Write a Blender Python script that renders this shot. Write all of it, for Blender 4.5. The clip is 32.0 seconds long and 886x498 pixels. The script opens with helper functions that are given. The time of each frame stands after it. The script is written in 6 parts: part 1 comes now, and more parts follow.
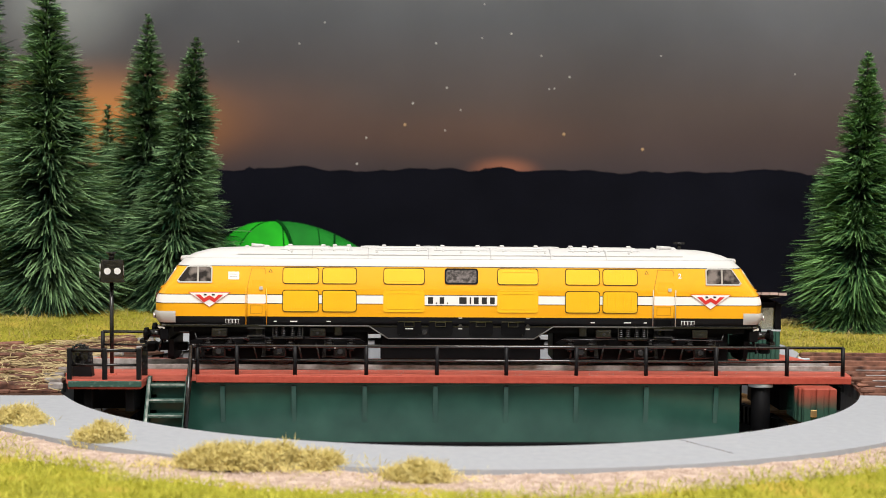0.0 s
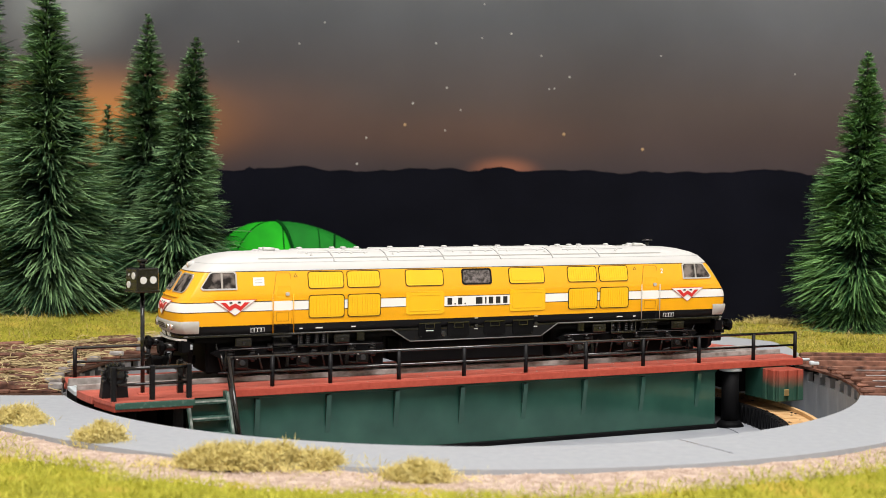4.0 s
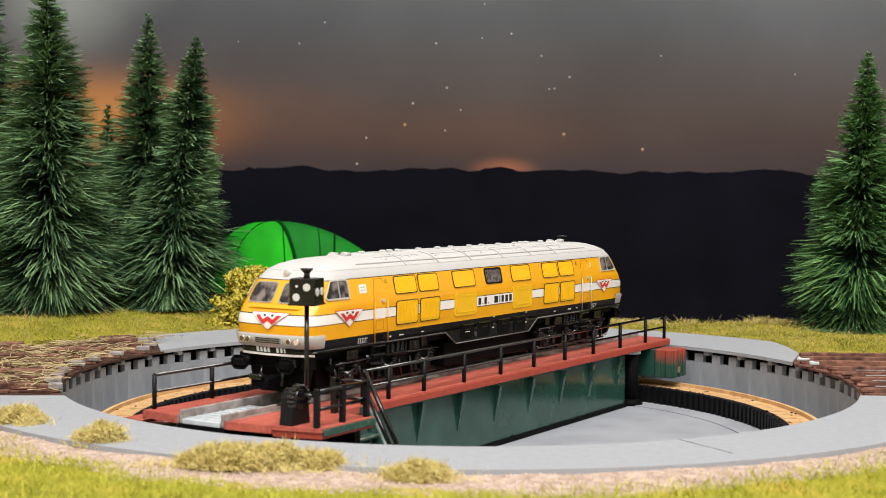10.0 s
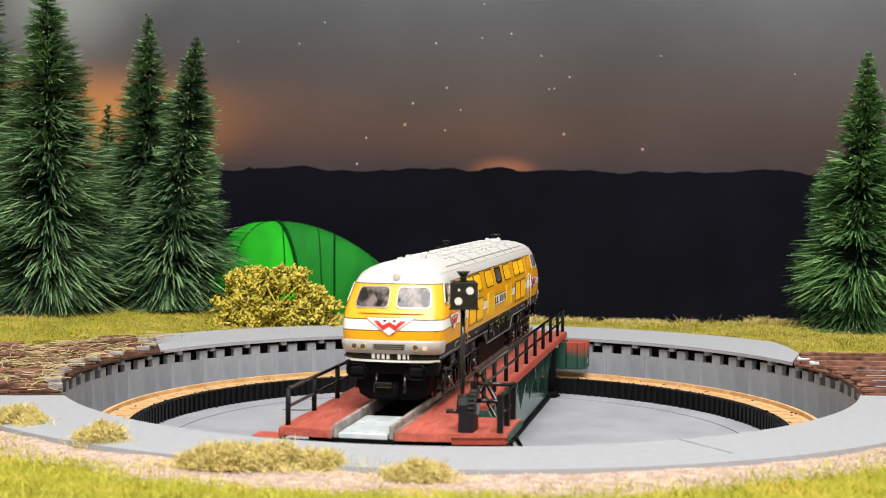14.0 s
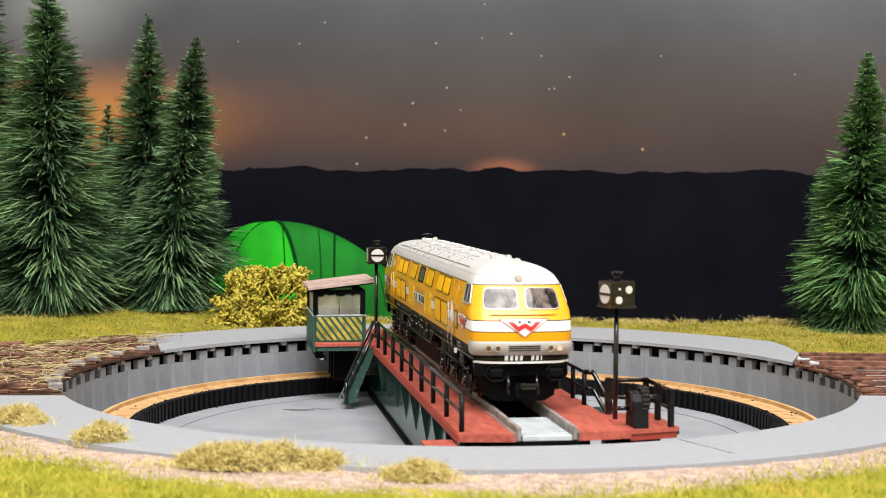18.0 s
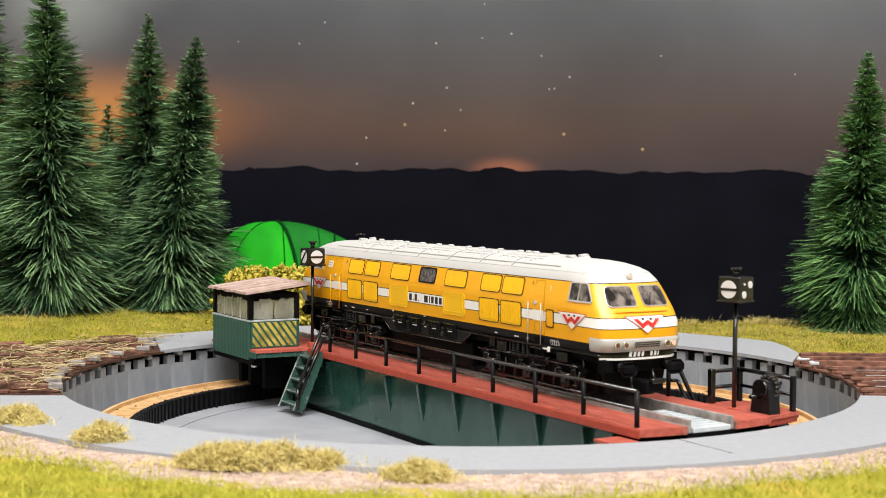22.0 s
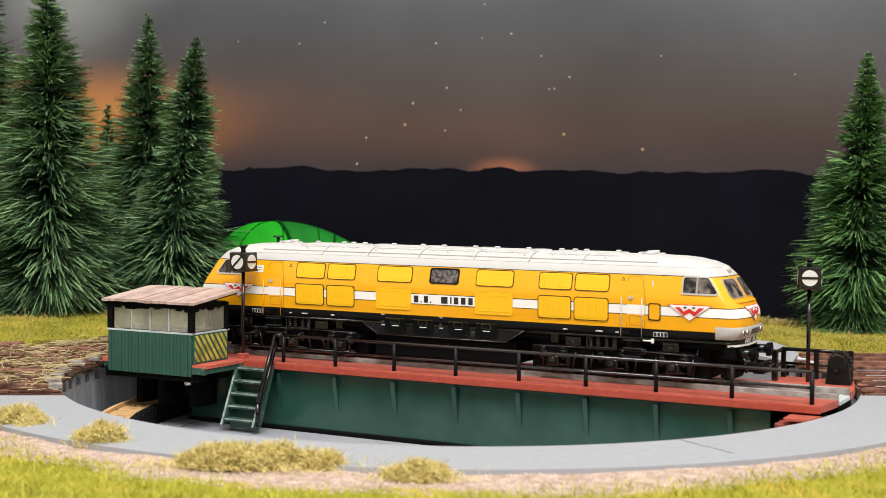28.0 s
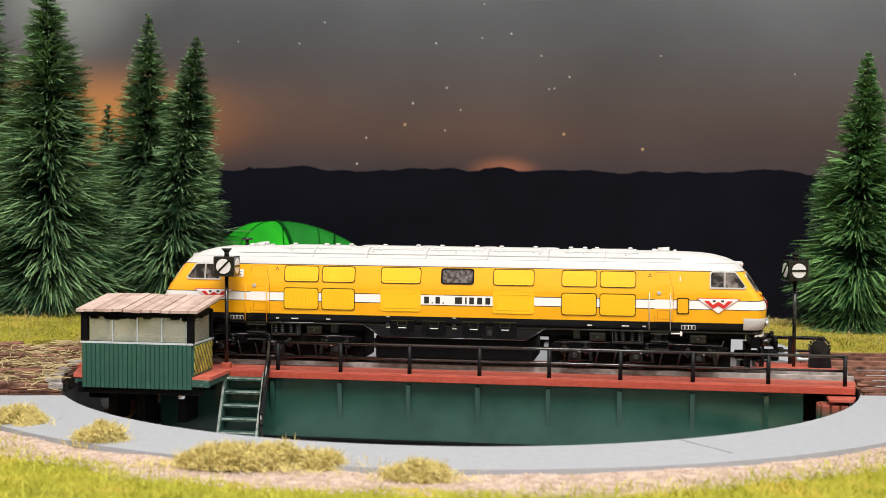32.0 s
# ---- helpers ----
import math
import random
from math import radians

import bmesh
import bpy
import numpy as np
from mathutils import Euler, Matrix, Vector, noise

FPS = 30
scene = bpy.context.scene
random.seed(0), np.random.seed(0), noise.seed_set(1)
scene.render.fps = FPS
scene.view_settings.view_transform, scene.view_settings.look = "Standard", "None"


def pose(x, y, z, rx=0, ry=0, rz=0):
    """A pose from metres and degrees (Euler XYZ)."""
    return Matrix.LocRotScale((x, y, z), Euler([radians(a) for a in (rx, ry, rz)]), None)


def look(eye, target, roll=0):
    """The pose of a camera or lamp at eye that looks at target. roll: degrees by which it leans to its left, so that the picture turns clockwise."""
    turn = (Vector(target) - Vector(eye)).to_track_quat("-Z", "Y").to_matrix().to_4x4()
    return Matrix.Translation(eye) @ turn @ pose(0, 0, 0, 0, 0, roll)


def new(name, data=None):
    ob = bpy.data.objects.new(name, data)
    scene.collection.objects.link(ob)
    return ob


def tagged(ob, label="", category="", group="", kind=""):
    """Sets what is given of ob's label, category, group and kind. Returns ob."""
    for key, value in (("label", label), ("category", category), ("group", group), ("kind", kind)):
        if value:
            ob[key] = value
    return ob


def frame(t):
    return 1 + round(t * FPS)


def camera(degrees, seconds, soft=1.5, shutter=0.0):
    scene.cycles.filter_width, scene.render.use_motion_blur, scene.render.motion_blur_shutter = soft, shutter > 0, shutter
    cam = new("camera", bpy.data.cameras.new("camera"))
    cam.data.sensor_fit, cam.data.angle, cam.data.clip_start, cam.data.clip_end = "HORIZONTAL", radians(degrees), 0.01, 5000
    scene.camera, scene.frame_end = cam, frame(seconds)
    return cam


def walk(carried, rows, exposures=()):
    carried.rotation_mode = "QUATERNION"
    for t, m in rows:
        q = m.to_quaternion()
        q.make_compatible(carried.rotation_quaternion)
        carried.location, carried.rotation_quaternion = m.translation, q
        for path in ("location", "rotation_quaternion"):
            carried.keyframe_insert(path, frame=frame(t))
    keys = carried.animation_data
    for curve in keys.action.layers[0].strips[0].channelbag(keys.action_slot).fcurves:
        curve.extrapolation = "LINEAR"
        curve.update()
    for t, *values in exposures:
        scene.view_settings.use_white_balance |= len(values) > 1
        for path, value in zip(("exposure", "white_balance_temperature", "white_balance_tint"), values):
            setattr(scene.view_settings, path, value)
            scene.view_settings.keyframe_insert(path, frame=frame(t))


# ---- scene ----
# ---------------------------------------------------------------- camera
cam = camera(34.913, 32.0, soft=0.5)
cam.data.dof.use_dof = True
cam.data.dof.focus_distance = 0.33
cam.data.dof.aperture_fstop = 52.0
EYE = (0.0, -0.32264, 0.04364)
YAW, PITCH, ROLL = radians(0.6907), radians(-2.595), 0.4408
AHEAD = (-math.sin(YAW) * math.cos(PITCH), math.cos(YAW) * math.cos(PITCH), math.sin(PITCH))
CAM_POSE = look(EYE, tuple(e + d for e, d in zip(EYE, AHEAD)), ROLL)
walk(cam, [(0.0, CAM_POSE), (32.0, CAM_POSE)], exposures=[(0.0, -0.03), (12.0, -0.03), (13.2, 0.13), (23.0, 0.15), (25.0, 0.21), (28.0, 0.0), (32.0, 0.0)])

# turn of the bridge about its pivot: seconds, degrees
TURN = [(0, 182.53), (2, 193.89), (4, 205.31), (6, 216.58), (8, 227.62), (10, 238.41), (12, 248.95), (14, 259.33), (16, 269.63), (18, 279.92), (20, 290.28), (22, 300.75), (24, 311.31), (26, 321.91), (28, 332.37), (30, 342.44), (32, 351.75)]

# ---------------------------------------------------------------- light
world = bpy.data.worlds.new("room_air")
scene.world = world
world.use_nodes = True
world.node_tree.nodes["Background"].inputs[0].default_value = (0.85, 0.92, 1.0, 1)
world.node_tree.nodes["Background"].inputs[1].default_value = 0.10


def area_lamp(name, eye, target, sx, sy, watts, color):
    data = bpy.data.lights.new(name, "AREA")
    data.shape, data.size, data.size_y, data.energy, data.color = "RECTANGLE", sx, sy, watts, color
    ob = new(name, data)
    ob.matrix_world = look(eye, target)
    return ob


area_lamp("ceiling_lamp", (0.08, -0.66, 1.05), (0.0, 0.0, 0.0), 0.85, 0.5, 24.8, (1.0, 0.968, 0.95))

# ---------------------------------------------------------------- materials
MM = 0.001


def rgb(c):
    return (c[0], c[1], c[2], 1.0)


def paint(name, color, rough=0.5, metal=0.0, vary=0.12, grain=400.0, stain=60.0, bump=0.15, island=0.0, obj=0.0, spec=0.5, coat=0.0):
    """A painted or plain surface: colour that varies at two scales, fine relief."""
    m = bpy.data.materials.new(name)
    m.use_nodes = True
    nt = m.node_tree
    b = nt.nodes["Principled BSDF"]
    b.inputs["Roughness"].default_value = rough
    b.inputs["Metallic"].default_value = metal
    b.inputs["Specular IOR Level"].default_value = spec
    b.inputs["Coat Weight"].default_value = coat
    tc = nt.nodes.new("ShaderNodeTexCoord")
    fine = nt.nodes.new("ShaderNodeTexNoise")
    fine.inputs["Scale"].default_value = grain
    fine.inputs["Detail"].default_value = 5
    wide = nt.nodes.new("ShaderNodeTexNoise")
    wide.inputs["Scale"].default_value = stain
    wide.inputs["Detail"].default_value = 4
    nt.links.new(tc.outputs["Object"], fine.inputs["Vector"])
    nt.links.new(tc.outputs["Object"], wide.inputs["Vector"])
    add = nt.nodes.new("ShaderNodeMath")
    add.operation = "ADD"
    nt.links.new(fine.outputs["Fac"], add.inputs[0])
    nt.links.new(wide.outputs["Fac"], add.inputs[1])
    last = add.outputs[0]
    mid = 1.0
    for on, node, out in ((island, "ShaderNodeNewGeometry", "Random Per Island"), (obj, "ShaderNodeObjectInfo", "Random")):
        if on:
            src = nt.nodes.new(node)
            mul = nt.nodes.new("ShaderNodeMath")
            mul.operation = "MULTIPLY_ADD"
            nt.links.new(src.outputs[out], mul.inputs[0])
            mul.inputs[1].default_value = on
            nt.links.new(last, mul.inputs[2])
            last = mul.outputs[0]
            mid += on * 0.5
    rng = nt.nodes.new("ShaderNodeMapRange")
    rng.inputs["From Min"].default_value = mid - 0.6
    rng.inputs["From Max"].default_value = mid + 0.6
    rng.inputs["To Min"].default_value = 1 - 2 * vary
    rng.inputs["To Max"].default_value = 1 + 2 * vary
    nt.links.new(last, rng.inputs["Value"])
    mix = nt.nodes.new("ShaderNodeVectorMath")
    mix.operation = "SCALE"
    mix.inputs[0].default_value = color
    nt.links.new(rng.outputs[0], mix.inputs["Scale"])
    nt.links.new(mix.outputs[0], b.inputs["Base Color"])
    if bump:
        bp = nt.nodes.new("ShaderNodeBump")
        bp.inputs["Strength"].default_value = bump
        bp.inputs["Distance"].default_value = 0.0003
        nt.links.new(fine.outputs["Fac"], bp.inputs["Height"])
        nt.links.new(bp.outputs[0], b.inputs["Normal"])
    return m


def two_tone(name, low, high, rough=0.8, grain=300.0, lo=0.4, hi=0.62, bump=0.4, island=0.0, obj=0.0, detail=6.0, stretch=(1, 1, 1)):
    """A rough surface between two colours, mixed by noise and by piece."""
    m = bpy.data.materials.new(name)
    m.use_nodes = True
    nt = m.node_tree
    b = nt.nodes["Principled BSDF"]
    b.inputs["Roughness"].default_value = rough
    b.inputs["Specular IOR Level"].default_value = 0.25
    tc = nt.nodes.new("ShaderNodeTexCoord")
    mp = nt.nodes.new("ShaderNodeMapping")
    mp.inputs["Scale"].default_value = stretch
    n = nt.nodes.new("ShaderNodeTexNoise")
    n.inputs["Scale"].default_value = grain
    n.inputs["Detail"].default_value = detail
    nt.links.new(tc.outputs["Object"], mp.inputs["Vector"])
    nt.links.new(mp.outputs[0], n.inputs["Vector"])
    last = n.outputs["Fac"]
    mid = 0.0
    for on, node, out in ((island, "ShaderNodeNewGeometry", "Random Per Island"), (obj, "ShaderNodeObjectInfo", "Random")):
        if on:
            src = nt.nodes.new(node)
            mul = nt.nodes.new("ShaderNodeMath")
            mul.operation = "MULTIPLY_ADD"
            nt.links.new(src.outputs[out], mul.inputs[0])
            mul.inputs[1].default_value = on
            nt.links.new(last, mul.inputs[2])
            last = mul.outputs[0]
            mid += on * 0.5
    rng = nt.nodes.new("ShaderNodeMapRange")
    rng.inputs["From Min"].default_value = lo + mid - island * 0.4 - obj * 0.4
    rng.inputs["From Max"].default_value = hi + mid + island * 0.4 + obj * 0.4
    nt.links.new(last, rng.inputs["Value"])
    mix = nt.nodes.new("ShaderNodeMix")
    mix.data_type = "RGBA"
    mix.inputs[6].default_value = rgb(low)
    mix.inputs[7].default_value = rgb(high)
    nt.links.new(rng.outputs[0], mix.inputs[0])
    nt.links.new(mix.outputs[2], b.inputs["Base Color"])
    if bump:
        bp = nt.nodes.new("ShaderNodeBump")
        bp.inputs["Strength"].default_value = bump
        bp.inputs["Distance"].default_value = 0.0004
        nt.links.new(n.outputs["Fac"], bp.inputs["Height"])
        nt.links.new(bp.outputs[0], b.inputs["Normal"])
    return m


YELLOW = paint("yellow_paint", (0.80, 0.37, 0.003), 0.34, vary=0.03, bump=0.02, coat=0.08)
HATCH = paint("lighter_yellow_paint", (0.83, 0.47, 0.006), 0.4, vary=0.03, bump=0.02)
FRAME = paint("grey_window_frame", (0.36, 0.33, 0.30), 0.35, 0.4, vary=0.1, bump=0.02)
GAP = paint("brown_door_gap", (0.42, 0.19, 0.004), 0.5, vary=0.1, bump=0.02)
# grey that paints a glint on the black sill and skirt edges
EDGEGLINT = paint("grey_edge_glint", (0.13, 0.13, 0.125), 0.45, vary=0.15)
SEAM = paint("grey_roof_seam", (0.33, 0.33, 0.325), 0.6, vary=0.2)
CREAM = paint("white_roof_paint", (0.50, 0.495, 0.485), 0.5, vary=0.03, bump=0.03)
STRIPE = paint("white_stripe_paint", (0.80, 0.77, 0.74), 0.35, vary=0.02, bump=0.02)
BLACK = paint("black_plastic", (0.0045, 0.0045, 0.005), 0.55, vary=0.25, bump=0.1, spec=0.05)
SILL = paint("black_sill_paint", (0.008, 0.008, 0.009), 0.45, vary=0.15, bump=0.05, spec=0.14)
SILVER = paint("grey_bumper_paint", (0.47, 0.455, 0.43), 0.35, 0.15, vary=0.06, bump=0.05)
CHROME = paint("bright_metal", (0.75, 0.74, 0.72), 0.25, 0.9, vary=0.06, bump=0.05)
PLATE = two_tone("pale_grey_plate", (0.36, 0.40, 0.42), (0.54, 0.58, 0.60), 0.4, 300, 0.3, 0.7, 0.2)
STEEL = paint("rail_steel", (0.42, 0.43, 0.45), 0.35, 0.8, vary=0.15, bump=0.1)
RAILSIDE = two_tone("dull_rail_side", (0.17, 0.145, 0.13), (0.40, 0.36, 0.34), 0.55, 500, 0.3, 0.7, 0.3)
GUARD = two_tone("grimy_rail_guard", (0.09, 0.055, 0.045), (0.32, 0.22, 0.19), 0.6, 260, 0.35, 0.68, 0.3, stretch=(0.3, 1, 1))
AMBER = paint("pale_lamp_glass", (0.62, 0.52, 0.44), 0.2, vary=0.1, bump=0.0)
DARKSTEEL = paint("dull_dark_steel", (0.022, 0.022, 0.024), 0.22, 0.2, vary=0.2, bump=0.1, spec=0.7)
RED = paint("red_logo_paint", (0.55, 0.02, 0.02), 0.4, vary=0.04, bump=0.02)
INK = paint("black_ink", (0.01, 0.01, 0.01), 0.5, vary=0.05, bump=0.0)
WHITEINK = paint("white_ink", (0.75, 0.75, 0.75), 0.5, vary=0.05, bump=0.0)
LAMPWARM = paint("warm_lamp_glass", (0.80, 0.52, 0.44), 0.15, vary=0.05, bump=0.0)
DARKLAMP = paint("dark_lamp_glass", (0.10, 0.045, 0.04), 0.15, vary=0.05, bump=0.0)
GLOSS = paint("glossy_black_paint", (0.008, 0.008, 0.008), 0.10, vary=0.2, bump=0.1, spec=0.9)
PANE = two_tone("cab_glass", (0.018, 0.015, 0.014), (0.19, 0.16, 0.145), 0.045, 330, 0.46, 0.62, 0.0, detail=3)
ENGINE = two_tone("engine_room_glass", (0.035, 0.03, 0.028), (0.19, 0.165, 0.16), 0.3, 1400, 0.40, 0.66, 0.0, detail=4)
DECK = two_tone("red_deck_paint", (0.28, 0.058, 0.040), (0.53, 0.125, 0.085), 0.6, 900, 0.3, 0.66, 0.6, detail=10, stretch=(0.25, 1, 1), obj=0.25)
DECKEDGE = two_tone("red_edge_paint", (0.28, 0.040, 0.024), (0.40, 0.075, 0.046), 0.6, 900, 0.2, 0.8, 0.3)
GREEN = two_tone("dark_green_plastic", (0.014, 0.050, 0.037), (0.024, 0.074, 0.055), 0.42, 120, 0.3, 0.7, 0.05)
GREEN.node_tree.nodes["Principled BSDF"].inputs["Roughness"].default_value = 0.16
GREEN.node_tree.nodes["Principled BSDF"].inputs["Specular IOR Level"].default_value = 0.55
CABGREEN = two_tone("ribbed_green_plastic", (0.020, 0.068, 0.050), (0.034, 0.10, 0.074), 0.45, 120, 0.3, 0.7, 0.05)
GREENLT = two_tone("worn_green_plastic", (0.028, 0.075, 0.058), (0.16, 0.21, 0.18), 0.6, 900, 0.55, 0.8, 0.2)
BRASS = paint("bright_brass", (0.72, 0.50, 0.22), 0.3, 0.9, vary=0.1)
WORN = two_tone("pale_worn_edge", (0.09, 0.13, 0.11), (0.42, 0.45, 0.41), 0.6, 500, 0.35, 0.65, 0.2)
IRON = paint("black_iron_paint", (0.005, 0.0045, 0.0045), 0.18, vary=0.3, bump=0.2, spec=0.5)
CONCRETE = two_tone("grey_ring_paint", (0.288, 0.303, 0.328), (0.325, 0.34, 0.365), 0.7, 600, 0.25, 0.75, 0.15, detail=10)
PITWALL = two_tone("grey_wall_plastic", (0.225, 0.245, 0.272), (0.31, 0.33, 0.36), 0.6, 340, 0.36, 0.6, 0.3, obj=0.25, detail=9, stretch=(1, 1, 0.35))
PITFLOOR = two_tone("grey_pit_floor", (0.27, 0.285, 0.315), (0.32, 0.335, 0.365), 0.6, 90, 0.35, 0.65, 0.1)
WOOD = two_tone("tan_rail_ring", (0.46, 0.27, 0.115), (0.64, 0.42, 0.21), 0.7, 300, 0.35, 0.65, 0.3, island=0.1)
RACK = paint("black_rack_plastic", (0.005, 0.005, 0.006), 0.5, vary=0.3, bump=0.2, spec=0.2)
RAILEND = two_tone("dirty_rail_end", (0.12, 0.09, 0.08), (0.36, 0.35, 0.34), 0.6, 500, 0.35, 0.65, 0.4, obj=0.3)


def overspray(name, low, high, z0, z1, rough):
    """Paint sprayed over another from above, with a soft ragged border between heights z0 and z1."""
    m = two_tone(name, low, high, rough, 300, 0.3, 0.7, 0.2)
    nt = m.node_tree
    tc = nt.nodes.new("ShaderNodeTexCoord")
    sep = nt.nodes.new("ShaderNodeSeparateXYZ")
    nt.links.new(tc.outputs["Object"], sep.inputs[0])
    noise_node = nt.nodes.new("ShaderNodeTexNoise")
    noise_node.inputs["Scale"].default_value = 350
    nt.links.new(tc.outputs["Object"], noise_node.inputs["Vector"])
    sm = nt.nodes.new("ShaderNodeMath")
    sm.operation = "MULTIPLY_ADD"
    sm.inputs[1].default_value = 0.0022
    nt.links.new(noise_node.outputs["Fac"], sm.inputs[0])
    nt.links.new(sep.outputs["Z"], sm.inputs[2])
    rg = nt.nodes.new("ShaderNodeMapRange")
    rg.inputs["From Min"].default_value, rg.inputs["From Max"].default_value = z0 * MM, z1 * MM
    nt.links.new(sm.outputs[0], rg.inputs["Value"])
    mix = next(n for n in nt.nodes if n.bl_idname == "ShaderNodeMix")
    nt.links.new(rg.outputs[0], mix.inputs[0])
    return m


OVERSPRAY = overspray("red_sprayed_green_plastic", (0.022, 0.066, 0.046), (0.30, 0.060, 0.038), -2.8, 0.3, 0.55)
SLEEPER = two_tone("brown_sleeper", (0.040, 0.017, 0.012), (0.26, 0.122, 0.082), 0.7, 420, 0.36, 0.64, 0.5, obj=0.2)
DARKBED = two_tone("dark_gap_bed", (0.025, 0.012, 0.008), (0.11, 0.055, 0.035), 0.9, 400, 0.3, 0.7, 0.6)
ROOFPINK = two_tone("weathered_roof_board", (0.32, 0.22, 0.185), (0.56, 0.43, 0.38), 0.8, 300, 0.3, 0.7, 0.4, obj=0.3)
CLEAR = two_tone("milky_window_sheet", (0.42, 0.42, 0.32), (0.80, 0.80, 0.68), 0.16, 130, 0.3, 0.65, 0.03, obj=0.2, detail=3)
CLEAR.node_tree.nodes["Principled BSDF"].inputs["Transmission Weight"].default_value = 0.72
CLEAR.node_tree.nodes["Principled BSDF"].inputs["IOR"].default_value = 1.3
HAZARD = two_tone("hazard_yellow", (0.20, 0.18, 0.03), (0.50, 0.42, 0.08), 0.6, 500, 0.3, 0.6, 0.2)
LENS = paint("white_signal_lens", (0.58, 0.57, 0.56), 0.3, vary=0.05, bump=0.0)
EARTH = two_tone("sandy_ground", (0.32, 0.23, 0.18), (0.54, 0.42, 0.345), 0.95, 520, 0.35, 0.65, 0.9, detail=10)


def add_turf(m):
    """Green flock on the ground away from the pit, with an uneven border to the sand."""
    nt = m.node_tree
    b = nt.nodes["Principled BSDF"]
    sand = b.inputs["Base Color"].links[0].from_socket
    tc = nt.nodes.new("ShaderNodeTexCoord")
    off = nt.nodes.new("ShaderNodeVectorMath")
    off.operation = "SUBTRACT"
    off.inputs[1].default_value = (0.0, -0.012, 0.0)
    ln = nt.nodes.new("ShaderNodeVectorMath")
    ln.operation = "LENGTH"
    nt.links.new(tc.outputs["Object"], off.inputs[0])
    nt.links.new(off.outputs[0], ln.inputs[0])
    n = nt.nodes.new("ShaderNodeTexNoise")
    n.inputs["Scale"].default_value = 55
    n.inputs["Detail"].default_value = 7
    nt.links.new(tc.outputs["Object"], n.inputs["Vector"])
    sm = nt.nodes.new("ShaderNodeMath")
    sm.operation = "MULTIPLY_ADD"
    sm.inputs[1].default_value = 0.022
    nt.links.new(n.outputs["Fac"], sm.inputs[0])
    nt.links.new(ln.outputs["Value"], sm.inputs[2])
    rg = nt.nodes.new("ShaderNodeMapRange")
    rg.inputs["From Min"].default_value, rg.inputs["From Max"].default_value = 0.1175, 0.1225
    nt.links.new(sm.outputs[0], rg.inputs["Value"])
    n2 = nt.nodes.new("ShaderNodeTexNoise")
    n2.inputs["Scale"].default_value = 90
    n2.inputs["Detail"].default_value = 8
    nt.links.new(tc.outputs["Object"], n2.inputs["Vector"])
    ramp = nt.nodes.new("ShaderNodeValToRGB")
    e = ramp.color_ramp.elements
    e[0].position, e[0].color = 0.3, (0.17, 0.165, 0.012, 1)
    e[1].position, e[1].color = 0.68, (0.40, 0.30, 0.045, 1)
    e.new(0.5).color = (0.26, 0.25, 0.02, 1)
    nt.links.new(n2.outputs["Fac"], ramp.inputs["Fac"])
    mix = nt.nodes.new("ShaderNodeMix")
    mix.data_type = "RGBA"
    nt.links.new(rg.outputs[0], mix.inputs[0])
    nt.links.new(sand, mix.inputs[6])
    nt.links.new(ramp.outputs[0], mix.inputs[7])
    nt.links.new(mix.outputs[2], b.inputs["Base Color"])


add_turf(EARTH)
GRIT = two_tone("pinkish_grit", (0.31, 0.225, 0.18), (0.62, 0.50, 0.42), 0.95, 500, 0.3, 0.7, 0.2, island=0.6)
BARK = two_tone("dark_trunk", (0.02, 0.014, 0.010), (0.05, 0.035, 0.025), 0.9, 400)
NEEDLE = two_tone("dark_green_fibres", (0.010, 0.042, 0.018), (0.28, 0.46, 0.21), 0.45, 60, 0.49, 0.63, 0.0, island=0.6)
NEEDLEFRESH = two_tone("fresh_green_fibres", (0.016, 0.062, 0.020), (0.22, 0.42, 0.14), 0.5, 60, 0.46, 0.64, 0.0, island=0.7)
NEEDLESHADE = two_tone("shaded_green_fibres", (0.006, 0.017, 0.009), (0.02, 0.05, 0.025), 0.6, 60, 0.3, 0.7, 0.0, island=0.9)
VERGE = two_tone("fresh_grass_fibres", (0.24, 0.26, 0.015), (0.54, 0.50, 0.075), 0.7, 40, 0.3, 0.7, 0.0, island=0.8)
GRASS = two_tone("spring_grass_fibres", (0.135, 0.135, 0.010), (0.52, 0.42, 0.10), 0.7, 48, 0.40, 0.62, 0.0, island=0.6)
DRYGRASS = two_tone("dry_grass_fibres", (0.17, 0.12, 0.055), (0.48, 0.39, 0.21), 0.7, 40, 0.3, 0.7, 0.0, island=0.8)
FOAM = two_tone("yellow_green_foliage", (0.40, 0.325, 0.028), (0.66, 0.56, 0.10), 0.85, 350, 0.3, 0.7, 0.4, island=0.4)
TUFT = two_tone("straw_tuft_foliage", (0.47, 0.38, 0.11), (0.70, 0.59, 0.25), 0.85, 350, 0.3, 0.7, 0.5, island=0.5)
TENT = two_tone("lit_green_tent_cloth", (0.002, 0.20, 0.004), (0.012, 0.42, 0.008), 0.8, 45, 0.35, 0.62, 0.3, stretch=(1, 1, 0.4))
TENTSEAM = paint("dark_green_tent_seam", (0.002, 0.045, 0.006), 0.9, spec=0.05)
ROOMWALL = paint("room_wall_paint", (0.66, 0.65, 0.62), 0.8, vary=0.04, grain=20, stain=2)
ROOMFLOOR = paint("room_floor_boards", (0.25, 0.18, 0.12), 0.6, vary=0.1, grain=10, stain=2)

# ---------------------------------------------------------------- mesh helpers (millimetres)


